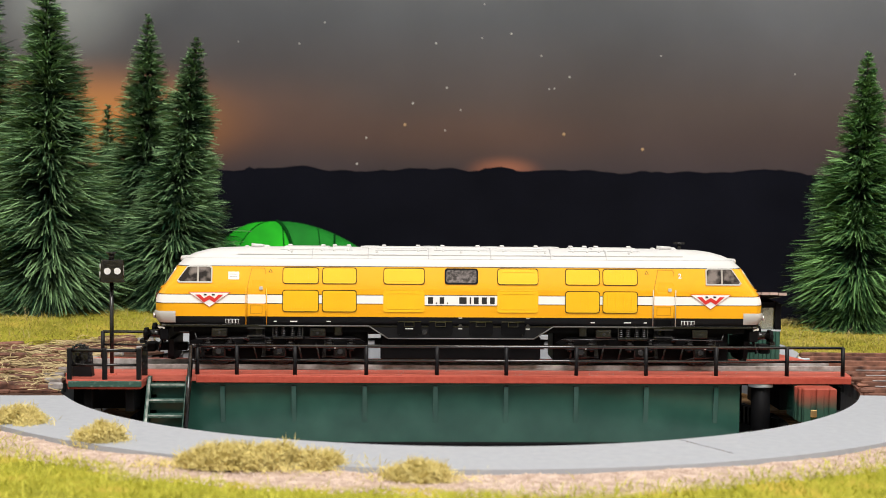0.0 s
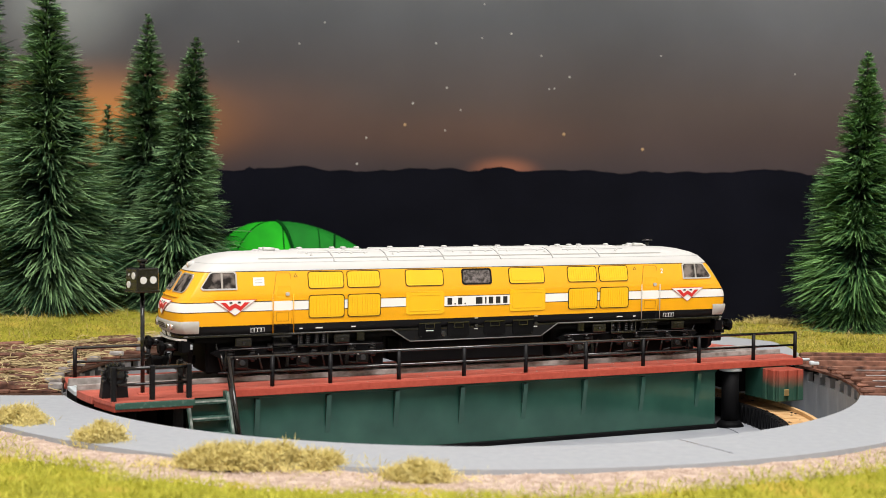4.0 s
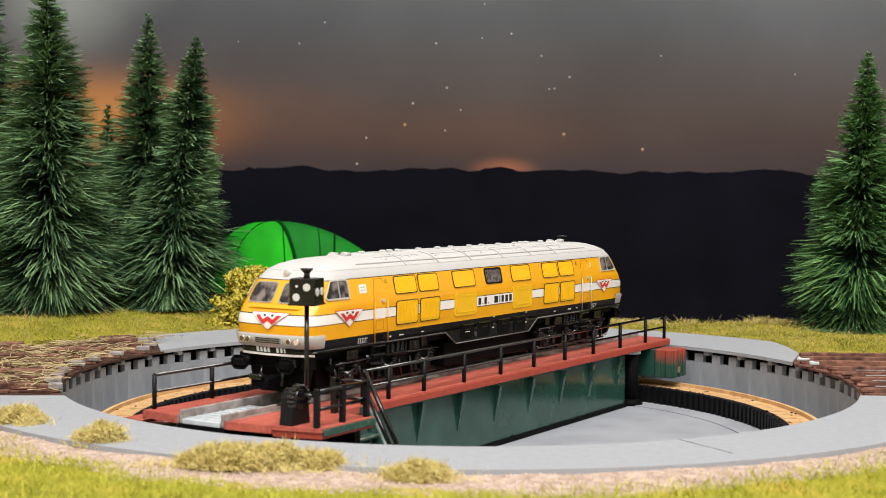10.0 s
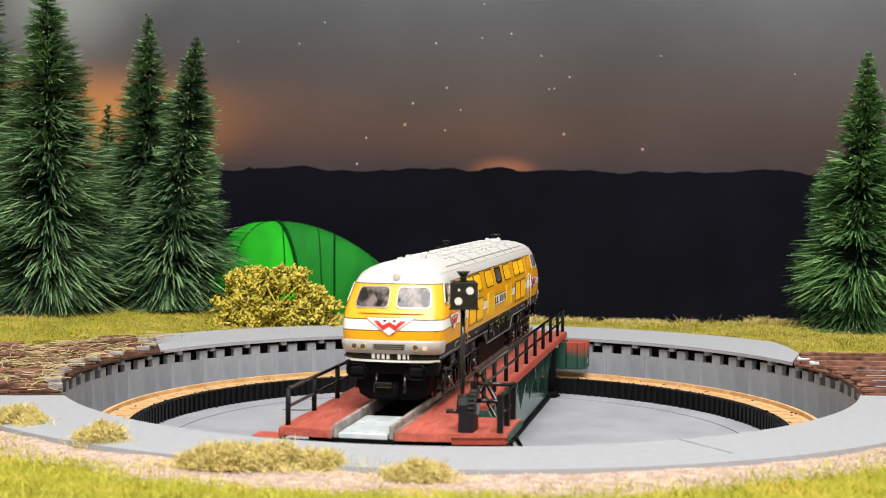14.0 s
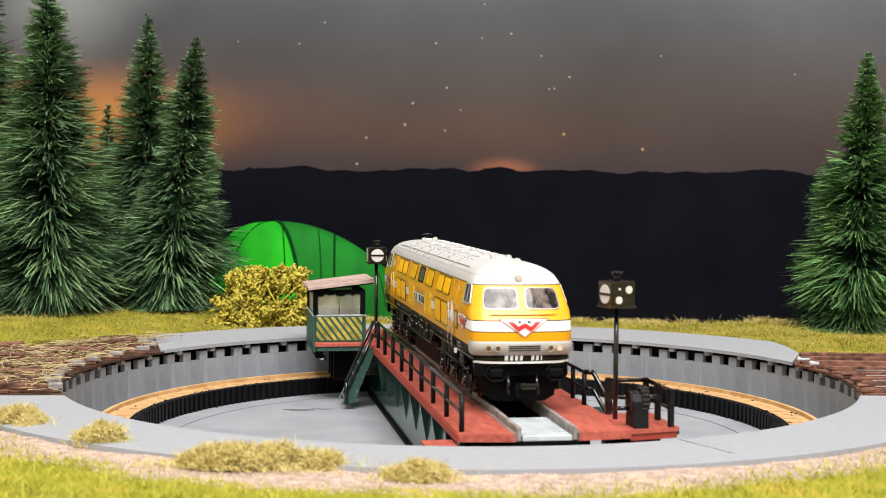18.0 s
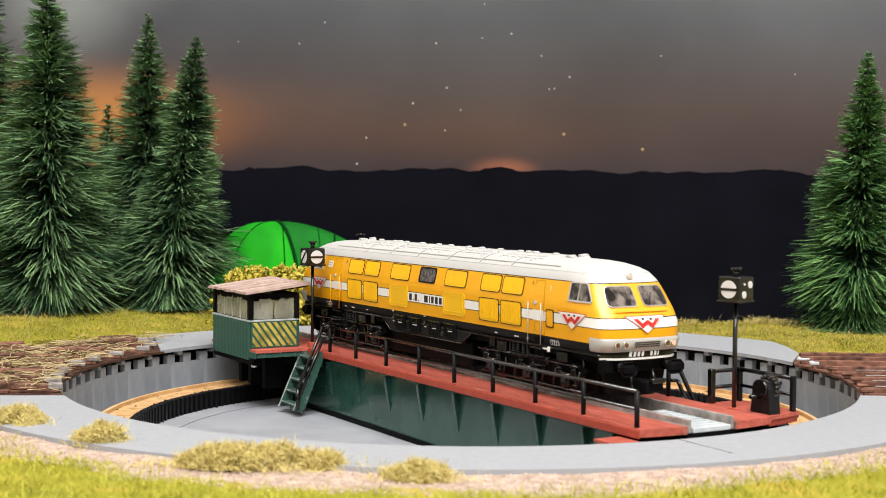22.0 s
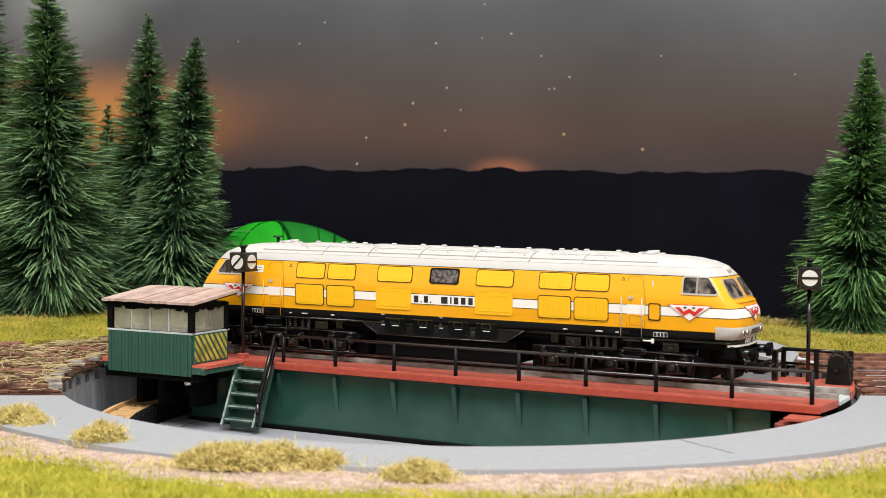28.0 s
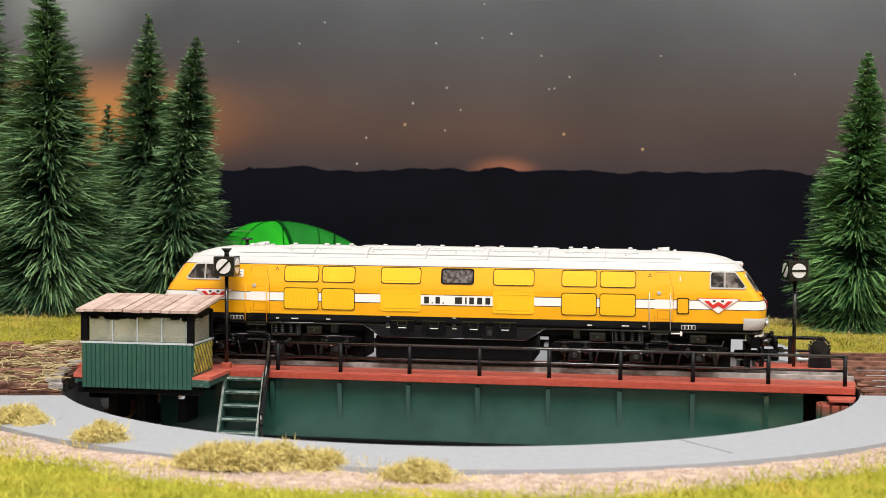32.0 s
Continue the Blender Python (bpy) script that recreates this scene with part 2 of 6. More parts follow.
def mesh_of(name, bm, material, smooth=False):
    me = bpy.data.meshes.new(name)
    bmesh.ops.scale(bm, vec=(MM, MM, MM), verts=bm.verts)
    bm.normal_update()
    bm.to_mesh(me)
    bm.free()
    me.materials.append(material)
    if smooth:
        for poly in me.polygons:
            poly.use_smooth = True
    return me


def raw_mesh(name, verts, faces, material, smooth=False):
    me = bpy.data.meshes.new(name)
    me.from_pydata([(v[0] * MM, v[1] * MM, v[2] * MM) for v in verts], [], faces)
    me.materials.append(material)
    if smooth:
        for poly in me.polygons:
            poly.use_smooth = True
    return me


def part(name, bm, material, parent, label="", smooth=False):
    ob = new(name, bm if isinstance(bm, bpy.types.Mesh) else mesh_of(name, bm, material, smooth))
    ob.parent = parent
    if label:
        tagged(ob, label)
    return ob


def thing(name, label, category, group="", kind="", data=None):
    return tagged(new(name, data), label, category, group, kind)


def box(bm, x0, x1, y0, y1, z0, z1, bevel=0.0):
    vs = [bm.verts.new((x, y, z)) for x in (x0, x1) for y in (y0, y1) for z in (z0, z1)]
    fs = [bm.faces.new([vs[i] for i in f]) for f in ((0, 1, 3, 2), (4, 6, 7, 5), (0, 4, 5, 1), (2, 3, 7, 6), (0, 2, 6, 4), (1, 5, 7, 3))]
    if bevel:
        es = list({e for f in fs for e in f.edges})
        bmesh.ops.bevel(bm, geom=es, offset=bevel, segments=1, profile=0.5, affect="EDGES")
    return bm


def cube(x0, x1, y0, y1, z0, z1, bevel=0.0):
    return box(bmesh.new(), min(x0, x1), max(x0, x1), min(y0, y1), max(y0, y1), min(z0, z1), max(z0, z1), bevel)


def rod(bm, p0, p1, r0, r1=None, seg=10):
    p0, p1 = Vector(p0), Vector(p1)
    r1 = r0 if r1 is None else r1
    ax = (p1 - p0).normalized()
    u = ax.orthogonal().normalized()
    w = ax.cross(u)
    rings = []
    for p, r in ((p0, r0), (p1, r1)):
        rings.append([bm.verts.new(p + (u * math.cos(a) + w * math.sin(a)) * r) for a in [2 * math.pi * k / seg for k in range(seg)]])
    for k in range(seg):
        bm.faces.new((rings[0][k], rings[0][(k + 1) % seg], rings[1][(k + 1) % seg], rings[1][k])).smooth = True
    bm.faces.new(rings[0][::-1])
    bm.faces.new(rings[1])
    return bm


def slab(poly, place, depth):
    """A flat outline (list of 2D points) laid on a surface by place(u, v, d); d from 0 (back) to depth."""
    bm = bmesh.new()
    a = [bm.verts.new(place(u, v, 0.0)) for u, v in poly]
    b = [bm.verts.new(place(u, v, depth)) for u, v in poly]
    n = len(poly)
    for k in range(n):
        bm.faces.new((a[k], a[(k + 1) % n], b[(k + 1) % n], b[k]))
    bm.faces.new(b)
    bm.faces.new(a[::-1])
    bmesh.ops.recalc_face_normals(bm, faces=bm.faces)
    return bm


def rounded(u0, u1, v0, v1, r, seg=3):
    u0, u1, v0, v1 = min(u0, u1), max(u0, u1), min(v0, v1), max(v0, v1)
    pts = []
    for cu, cv, s in ((u1 - r, v1 - r, 0), (u0 + r, v1 - r, 90), (u0 + r, v0 + r, 180), (u1 - r, v0 + r, 270)):
        for k in range(seg + 1):
            a = radians(s + 90 * k / seg)
            pts.append((cu + r * math.cos(a), cv + r * math.sin(a)))
    return pts


def grow(poly, d):
    """The outline moved outwards by d (roughly, for convex outlines)."""
    cu = sum(p[0] for p in poly) / len(poly)
    cv = sum(p[1] for p in poly) / len(poly)
    hu = max(abs(p[0] - cu) for p in poly)
    hv = max(abs(p[1] - cv) for p in poly)
    return [(cu + (p[0] - cu) * (hu + d) / hu, cv + (p[1] - cv) * (hv + d) / hv) for p in poly]


def rim(poly, width, place, depth):
    """A frame of the given width round an outline."""
    inner, outer = poly, grow(poly, width)
    bm = bmesh.new()
    n = len(poly)
    rows = [[bm.verts.new(place(u, v, d)) for u, v in ring] for ring, d in ((outer, 0.0), (outer, depth), (inner, depth), (inner, 0.0))]
    for r0, r1 in zip(rows, rows[1:]):
        for k in range(n):
            bm.faces.new((r0[k], r0[(k + 1) % n], r1[(k + 1) % n], r1[k]))
    bmesh.ops.recalc_face_normals(bm, faces=bm.faces)
    return bm


def ring_mesh(name, r0, r1, z0, z1, material, seg=192, a0=0.0, a1=360.0, outer=None):
    """A flat-topped ring (or arc) with thickness; outer(a) may vary the outer radius."""
    full = a1 - a0 >= 360
    n = seg if full else seg + 1
    vs, fs = [], []
    for k in range(n):
        a = radians(a0 + (a1 - a0) * k / seg)
        ro = outer(a) if outer else r1
        c, s = math.cos(a), math.sin(a)
        vs += [(r0 * c, r0 * s, z1), (ro * c, ro * s, z1), (ro * c, ro * s, z0), (r0 * c, r0 * s, z0)]
    for k in range(seg):
        i, j = 4 * k, 4 * ((k + 1) % n)
        for q in range(4):
            fs.append((i + q, i + (q + 1) % 4, j + (q + 1) % 4, j + q))
    if not full:
        fs += [(0, 1, 2, 3), (4 * seg + 3, 4 * seg + 2, 4 * seg + 1, 4 * seg)]
    return raw_mesh(name, vs, [f[::-1] for f in fs], material)

# ---------------------------------------------------------------- the room and the layout board
R_PIT, Z_FLOOR = 88.6, -14.2
Y_BACK = 205.0


def ring_outer(a):
    """Outer radius of the surround in the direction a; it narrows towards the far right tracks."""
    r = 113.8 + 6.0 * math.sin(a)
    deg = math.degrees(a) % 360
    return 102.0 + (r - 102.0) * max(0.0, (deg - 28.5) / 12.5) if 20 < deg < 41 else r


def ease(t):
    t = max(0.0, min(1.0, t))
    return t * t * (3 - 2 * t)


def on_track(x, y):
    """Whether a place lies on the approach tracks; the meadow creeps over the back rails on the left."""
    if x > 74:
        return -38 < y < 42
    return x < -74 and -38 < y < min(66, 31 + max(0.0, (x + 116) * 1.25))


def ground_height(x, y):
    """Height of the scenery in millimetres: level at the ring, rising behind on one side and falling away to the backdrop on the other."""
    h = -0.7 + 0.5 * noise.noise((x * 0.05, y * 0.05, 0.0)) + 0.25 * noise.noise((x * 0.3, y * 0.3, 3.0))
    if on_track(x, y):
        return min(h, -1.0)
    r = math.hypot(x, y)
    if y > 0:
        away = ease((x + 82) / 16)
        h += max(0.0, min(1.0, (r - 122) / 35)) * 4.0 * (1 - away)
        h -= 12.0 * away * ease((y - 139 - 3 * noise.noise((x * 0.04, 2.0, 0.0))) / 14)
    return h


def build_room():
    for name, dims in (("wall_north", (-820, 820, 300, 330, -140, 1300)), ("wall_south", (-820, 820, -1080, -1050, -140, 1300)),
                       ("wall_west", (-850, -820, -1080, 330, -140, 1300)), ("wall_east", (820, 850, -1080, 330, -140, 1300))):
        thing(name, "plain light painted wall of the room", "wall", kind="structure", data=mesh_of(name, cube(*dims), ROOMWALL))
    thing("floor", "plain brown floor of the room", "floor", kind="structure", data=mesh_of("floor", cube(-850, 850, -1080, 330, -165, -140), ROOMFLOOR))
    thing("ceiling", "plain white ceiling of the room", "ceiling", kind="structure", data=mesh_of("ceiling", cube(-850, 850, -1080, 330, 1300, 1330), ROOMWALL))
    thing("layout_base", "plain plinth that carries the model landscape", "plinth", kind="structure",
          data=mesh_of("layout_base", cube(-420, 420, -300, 215, -140, -17), ROOMWALL))


def build_ground():
    vs, fs = [], []
    na, nr = 180, 26
    for i in range(na):
        a = 2 * math.pi * i / na
        c, s = math.cos(a), math.sin(a)
        r0 = ring_outer(a) - 1.0
        if 22 < math.degrees(a) < 41.5:
            r0 = 87.5 / c
        elif 138.5 < math.degrees(a) < 166:
            r0 = 97.0
        far = min(420 / max(abs(c), 1e-6), (Y_BACK if s > 0 else 300) / max(abs(s), 1e-6))
        for j in range(nr):
            t = (j / (nr - 1)) ** 1.7
            r = r0 + (far - r0) * t
            x, y = r * c, r * s
            vs.append((x, y, ground_height(x, y) if j else -1.0))
    for i in range(na):
        for j in range(nr - 1):
            a, b = i * nr + j, ((i + 1) % na) * nr + j
            fs.append((a, a + 1, b + 1, b))
    base = len(vs)
    for i in range(na):
        x, y, z = vs[i * nr + nr - 1]
        vs.append((x, y, -17))
    for i in range(na):
        j = (i + 1) % na
        fs.append((i * nr + nr - 1, base + i, base + j, j * nr + nr - 1))
    thing("ground", "sandy beige scenery ground with fine grit around the pit", "ground", kind="structure", data=raw_mesh("ground", vs, fs, EARTH, True))


def build_pit():
    floor = thing("pit_floor", "flat grey floor of the turntable pit", "pit floor", kind="structure",
                  data=ring_mesh("pit_floor", 0.5, R_PIT + 4, -17, Z_FLOOR, PITFLOOR, 96))
    part("floor_ring", ring_mesh("floor_ring", 66.2, 73.4, Z_FLOOR - 0.1, Z_FLOOR + 0.2, PITFLOOR, 128), None, floor, "low grey step along the rack")
    part("pivot", rod(bmesh.new(), (0, 0, -17), (0, 0, Z_FLOOR + 0.3), 6, seg=32), IRON, floor, "round black pivot plate")
    for cx, cy, w, h in ((-16.5, 52, 4.5, 1.6), (-11, 49.5, 5.5, 1.0), (-20, 46, 2.5, 0.8), (-41, 35.5, 4.4, 1.5), (-35, 37.5, 3.4, 0.8)):
        pts = [(cx + w * math.cos(a) * (0.8 + 0.3 * math.sin(3 * a)), cy + h * math.sin(a) * (0.8 + 0.3 * math.cos(2 * a))) for a in [2 * math.pi * k / 20 for k in range(20)]]
        part("dark_patch", slab(pts, lambda u, v, d: (u, v, Z_FLOOR - 0.02 + d), 0.04), BLACK, floor, "irregular dark patch")
    rack = thing("rack_ring", "black toothed plastic rack around the pit floor", "rack", kind="structure",
                 data=ring_mesh("rack_ring", 73.4, 74.9, Z_FLOOR, -9.75, RACK, 192))
    tooth = mesh_of("tooth", cube(72.75, 73.6, -0.5, 0.5, Z_FLOOR + 0.2, -9.8), RACK)
    for k in range(220):
        ob = part("tooth", tooth, None, rack)
        ob.matrix_basis = pose(0, 0, 0, 0, 0, k * 360 / 220)
    rnd = random.Random(19)
    vs, fs = [], []
    for _ in range(420):
        a, r, q = rnd.uniform(0, 2 * math.pi), rnd.choice((72.6, 74.2)) + rnd.gauss(0, 0.35), rnd.uniform(0.12, 0.42)
        x, y, z = r * math.cos(a), r * math.sin(a), (Z_FLOOR if r < 73.3 else -9.8)
        k = len(vs)
        vs += [(x + q, y, z), (x - q, y + q * 0.5, z), (x, y - q, z), (x, y, z + q * 1.3)]
        fs += [(k, k + 1, k + 3), (k + 1, k + 2, k + 3), (k + 2, k, k + 3)]
    part("crumbs", raw_mesh("crumbs", vs, fs, RACK), None, rack, "black crumbs along the rack")
    ringrail = thing("running_rail_ring", "tan ring carrying the bridge wheels, with small rail chairs", "rail ring", kind="structure",
                     data=ring_mesh("running_rail_ring", 74.9, 83.0, -14.2, -10.0, WOOD, 192))
    part("rail", ring_mesh("rail", 81.2, 82.2, -10.0, -9.1, WOOD, 192), None, ringrail)
    part("outer_ledge", ring_mesh("outer_ledge", 83.0, R_PIT + 1.2, -14.2, -12.6, PITWALL, 192), None, ringrail, "grey ledge between rail ring and wall")
    chair = mesh_of("rail_chair", cube(75.6, 79.0, -0.95, 0.95, -10.0, -9.86, 0.06), WOOD)
    for k in range(96):
        ob = part("rail_chair", chair, None, ringrail)
        ob.matrix_basis = pose(0, 0, 0, 0, 0, k * 360 / 96)

    vs, fs = [], []
    for _ in range(260):
        a, r, q = rnd.uniform(0, 2 * math.pi), rnd.choice((75.3, 75.8, 79.0, 80.6)) + rnd.gauss(0, 0.5), rnd.uniform(0.1, 0.34)
        x, y, z = r * math.cos(a), r * math.sin(a), -9.98
        k = len(vs)
        vs += [(x + q * 2, y, z), (x - q, y + q, z), (x, y - q, z), (x, y, z + q * 0.8)]
        fs += [(k, k + 1, k + 3), (k + 1, k + 2, k + 3), (k + 2, k, k + 3)]
    part("grime", raw_mesh("grime", vs, fs, BARK), None, ringrail, "dark crumbs of dirt on the ring")

    # the backing ring is black, so the slots' shade lies in its colour
    wall = thing("pit_wall", "grey upright wall panels of the turntable pit", "pit wall", kind="structure",
                 data=ring_mesh("pit_wall", R_PIT + 2.6, R_PIT + 5, -17, -0.9, BLACK, 192))
    step = 3.75
    half = (R_PIT + 1.0) * math.tan(radians(step / 2)) - 0.025
    low = mesh_of("wall_panel", cube(R_PIT + 1.0, R_PIT + 2.9, -half, half, -14, -4.1, 0.03), PITWALL)
    high = mesh_of("wall_pillar", cube(R_PIT + 1.02, R_PIT + 2.9, -half * 0.47, half * 0.47, -4.1, -1.75, 0.05), PITWALL)
    lug = mesh_of("lug", cube(R_PIT + 0.5, R_PIT + 2.4, -0.8, 0.8, -2.0, -0.9, 0.08), CONCRETE)
    for k in range(96):
        for name, me, off in (("wall_panel", low, 0), ("wall_pillar", high, step / 2)):
            ob = part(name, me, None, wall)
            ob.matrix_basis = pose(0, 0, 0, 0, 0, k * step + off)
        if k % 2:
            part("lug", lug, None, wall).matrix_basis = pose(0, 0, 0, 0, 0, k * step)

    for name, ai, ao in (("surround_1", (204.3, 342.9), (199.9, 346.3)), ("surround_2", (19.6, 151.5), (28.5, 138.0))):
        n = 128
        pts = []
        for k in range(n + 1):
            a = radians(ai[0] + (ai[1] - ai[0]) * k / n)
            pts.append((R_PIT * math.cos(a), R_PIT * math.sin(a)))
        for k in range(n, -1, -1):
            a = radians(ao[0] + (ao[1] - ao[0]) * k / n)
            pts.append((ring_outer(a) * math.cos(a), ring_outer(a) * math.sin(a)))
        vs = [(x, y, 0.0) for x, y in pts] + [(x, y, -0.9) for x, y in pts]
        m = len(pts)
        fs = [(k, k + 1, m - 2 - k, m - 1 - k) for k in range(n)] + [(k, m + k, m + (k + 1) % m, (k + 1) % m) for k in range(m)]
        slabs = thing(name, "grey painted concrete-like surround of the turntable pit", "pit surround", kind="structure", data=raw_mesh(name, vs, fs, CONCRETE))
        if name == "surround_1":
            part("joint", slab([(38.0, -80.2), (38.14, -80.12), (45.14, -92.1), (45.0, -92.2)], lambda u, v, d: (u, v, -0.02 + d), 0.05), DARKSTEEL, slabs, "thin dark joint across the surround")


def dry_strands(name, n, seed, x0, x1, y0, y1, z, label):
    """Loose dry grass fibres lying across the rails."""
    rnd = random.Random(seed)
    vs, fs = [], []
    heaps = [(rnd.uniform(x0, x1), rnd.uniform(y0, y1), rnd.uniform(2.0, 7.0)) for _ in range(70)]
    for _ in range(n):
        hx, hy, spread = heaps[rnd.randrange(len(heaps))]
        x, y = (hx + rnd.gauss(0, spread * 1.5), hy + rnd.gauss(0, spread * 0.6)) if rnd.random() < 0.75 else (rnd.uniform(x0, x1), rnd.uniform(y0, y1))
        if math.hypot(x, y) < R_PIT + 2 or not on_track(x, y - 3):
            continue
        a, bend, ln = rnd.gauss(0, 0.9) + rnd.choice((0, math.pi)), rnd.uniform(-0.55, 0.55), rnd.uniform(0.5, 1.3)
        p = Vector((x, y, z + rnd.uniform(-0.3, 1.1)))
        arch = rnd.uniform(0.0, 0.9)
        k = len(vs)
        for step in range(6):
            d = Vector((math.cos(a), math.sin(a), arch * (0.5 - step / 5)))
            w = Vector((-d.y, d.x, 0.5)) * rnd.uniform(0.07, 0.12) * (1.0 if step < 5 else 0.4)
            vs += [p - w, p + w]
            p = p + d * ln
            a += bend * rnd.uniform(0.4, 1.2)
        fs += [(k + 2 * q, k + 2 * q + 1, k + 2 * q + 3, k + 2 * q + 2) for q in range(5)]
    thing(name, label, "dry grass", kind="stuff", data=raw_mesh(name, vs, fs, DRYGRASS))


def build_tracks():
    """Approach tracks left and right of the pit: bed, sleepers and weathered rails ending at the rim."""
    for side, ys, y0, y1, worn in ((-1, (-30.5, -21.5, -14.0, -5.0, 6.5, 16.0, 27.5, 38.0, 48.0, 58.0), -36.3, 43.6, True), (1, (-24.0, -15.5, -6.5, 2.5, 12.0, 21.5, 30.0, 38.5), -25.8, 28.5, False)):
        pts = []
        n = 24
        a0, a1 = math.asin(y0 / R_PIT), math.asin(y1 / R_PIT)
        for k in range(n + 1):
            a = a0 + (a1 - a0) * k / n
            pts.append((side * R_PIT * math.cos(a), R_PIT * math.sin(a)))
        pts += [(-85.0, 73.0), (-88.0, 68.0), (-116.0, 33.0), (-240, 33.0), (-240, y0)] if worn else [(85.5, 43.0), (240, 43.0), (240, y0)]
        # the left bed is coloured darker, which puts depth into the gaps between rails
        bed = thing("track_bed", "brown track bed between the approach rails", "track bed", kind="structure",
                    data=mesh_of("track_bed", slab(pts, lambda u, v, d: (u, v, -0.9 + d), 0.55), DARKBED if worn else SLEEPER))
        rnd = random.Random(40 + side)
        slp = mesh_of("sleeper", cube(-1.1, 1.1, -6.8, 6.8, -0.4, 0.35, 0.15), SLEEPER)
        for j in range(0, len(ys) - 1, 2):
            ym = (ys[j] + ys[j + 1]) / 2
            for k in range(22):
                x = side * (94.5 + 4.6 * k)
                if not on_track(x, ym + 6.5):
                    continue
                ob = part("sleeper", slp, None, bed)
                ob.matrix_basis = pose(x * MM, ym * MM, 0, 0, 0, rnd.uniform(-3, 3))
        for j, y in enumerate(ys):
            xr = math.sqrt(R_PIT ** 2 - y * y) + 0.6 if y < y1 - 1 else 79.5 + (y - 43) * 0.3 if worn else 85.0 + (y - 28) * 0.3
            far = 238 if y < 31 or not worn else 116 - (y - 31) * 0.8 + 2.5
            rail = thing("track_rail", "weathered brown rail of an approach track" if worn else "brown rail with a shiny worn top", "rail", "approach rails",
                         data=mesh_of("track_rail", cube(side * xr, side * far, y - 0.55, y + 0.55, -0.35, 1.45 + rnd.uniform(-0.15, 0.2), 0.15), SLEEPER))
            part("rail_foot", cube(side * (xr + 1), side * (far - 1), y - 1.1, y + 1.1, -0.35, 0.25, 0.1), SLEEPER, rail)
            if not worn and j < 4:
                part("rail_head", cube(side * (xr + 2.5), side * 237, y - 0.3, y + 0.3, 1.6, 1.75, 0.05), STEEL, rail, "shiny rail top")
            part("rail_tip", cube(side * (xr - 0.9), side * (xr + rnd.uniform(1.4, 2.6) * (1.4 if worn else 1.0)), y - 0.75, y + 0.6, 0.3, (1.5 if worn else 1.0) + rnd.uniform(0, 0.4), 0.3), (RAILEND if worn else PLATE if j in (5, 6) else SLEEPER), rail, "pale grey rail end" if worn or j in (5, 6) else "")
            if worn:
                x = xr + 4.0
                while x < min(far, 165):
                    ln = rnd.uniform(5, 16)
                    lump = part("rail_lump", cube(-ln / 2, ln / 2, -rnd.uniform(0.6, 1.25), rnd.uniform(0.6, 1.25), 0.0, rnd.uniform(1.5, 2.6), 0.35), SLEEPER, rail, "ragged brown crust on the rail" if x == xr + 4.0 else "")
                    lump.matrix_basis = pose(side * (x + ln / 2) * MM, (y + rnd.uniform(-0.6, 0.6)) * MM, 0, rnd.uniform(-8, 8), rnd.uniform(-3, 3), rnd.uniform(-6, 6))
                    x += ln + rnd.uniform(-1.0, 4)
    dry_strands("dry_grass", 5600, 51, -170, -82, -36, 66, 0.9, "dry straw-coloured grass strands over the rails")


build_room()
build_ground()
build_pit()
build_tracks()

# ---------------------------------------------------------------- the turntable bridge
Z_DECK = 1.9


def arc_x(y, r=87.6):
    return math.sqrt(r * r - y * y)


def deck_plate(y0, y1, x0, x1, z0, z1, r=87.6):
    """A deck strip whose ends follow the pit's circle when x0 or x1 is None."""
    n = 8
    pts = []
    for k in range(n + 1):
        y = y0 + (y1 - y0) * k / n
        pts.append(((arc_x(y, r) if x1 is None else x1), y))
    for k in range(n + 1):
        y = y1 + (y0 - y1) * k / n
        pts.append(((-arc_x(y, r) if x0 is None else x0), y))
    return slab(pts, lambda u, v, d: (u, v, z0 + d), z1 - z0)


def railing(parent, posts, y, end_low=None, name="railing"):
    """Black railing of round posts with a top rail and a middle rail along x."""
    base = part(name, rod(bmesh.new(), (posts[0], y, Z_DECK + 6.3), (posts[-1], y, Z_DECK + 6.3), 0.34), GLOSS, parent, "black painted railing")
    part("middle_rail", rod(bmesh.new(), (posts[0], y, Z_DECK + 3.2), (posts[-1], y, Z_DECK + 3.2), 0.28), GLOSS, base)
    for x in posts:
        part("post", rod(bmesh.new(), (x, y, Z_DECK - 0.2), (x, y, Z_DECK + 6.4), 0.46), RACK, base)
    return base


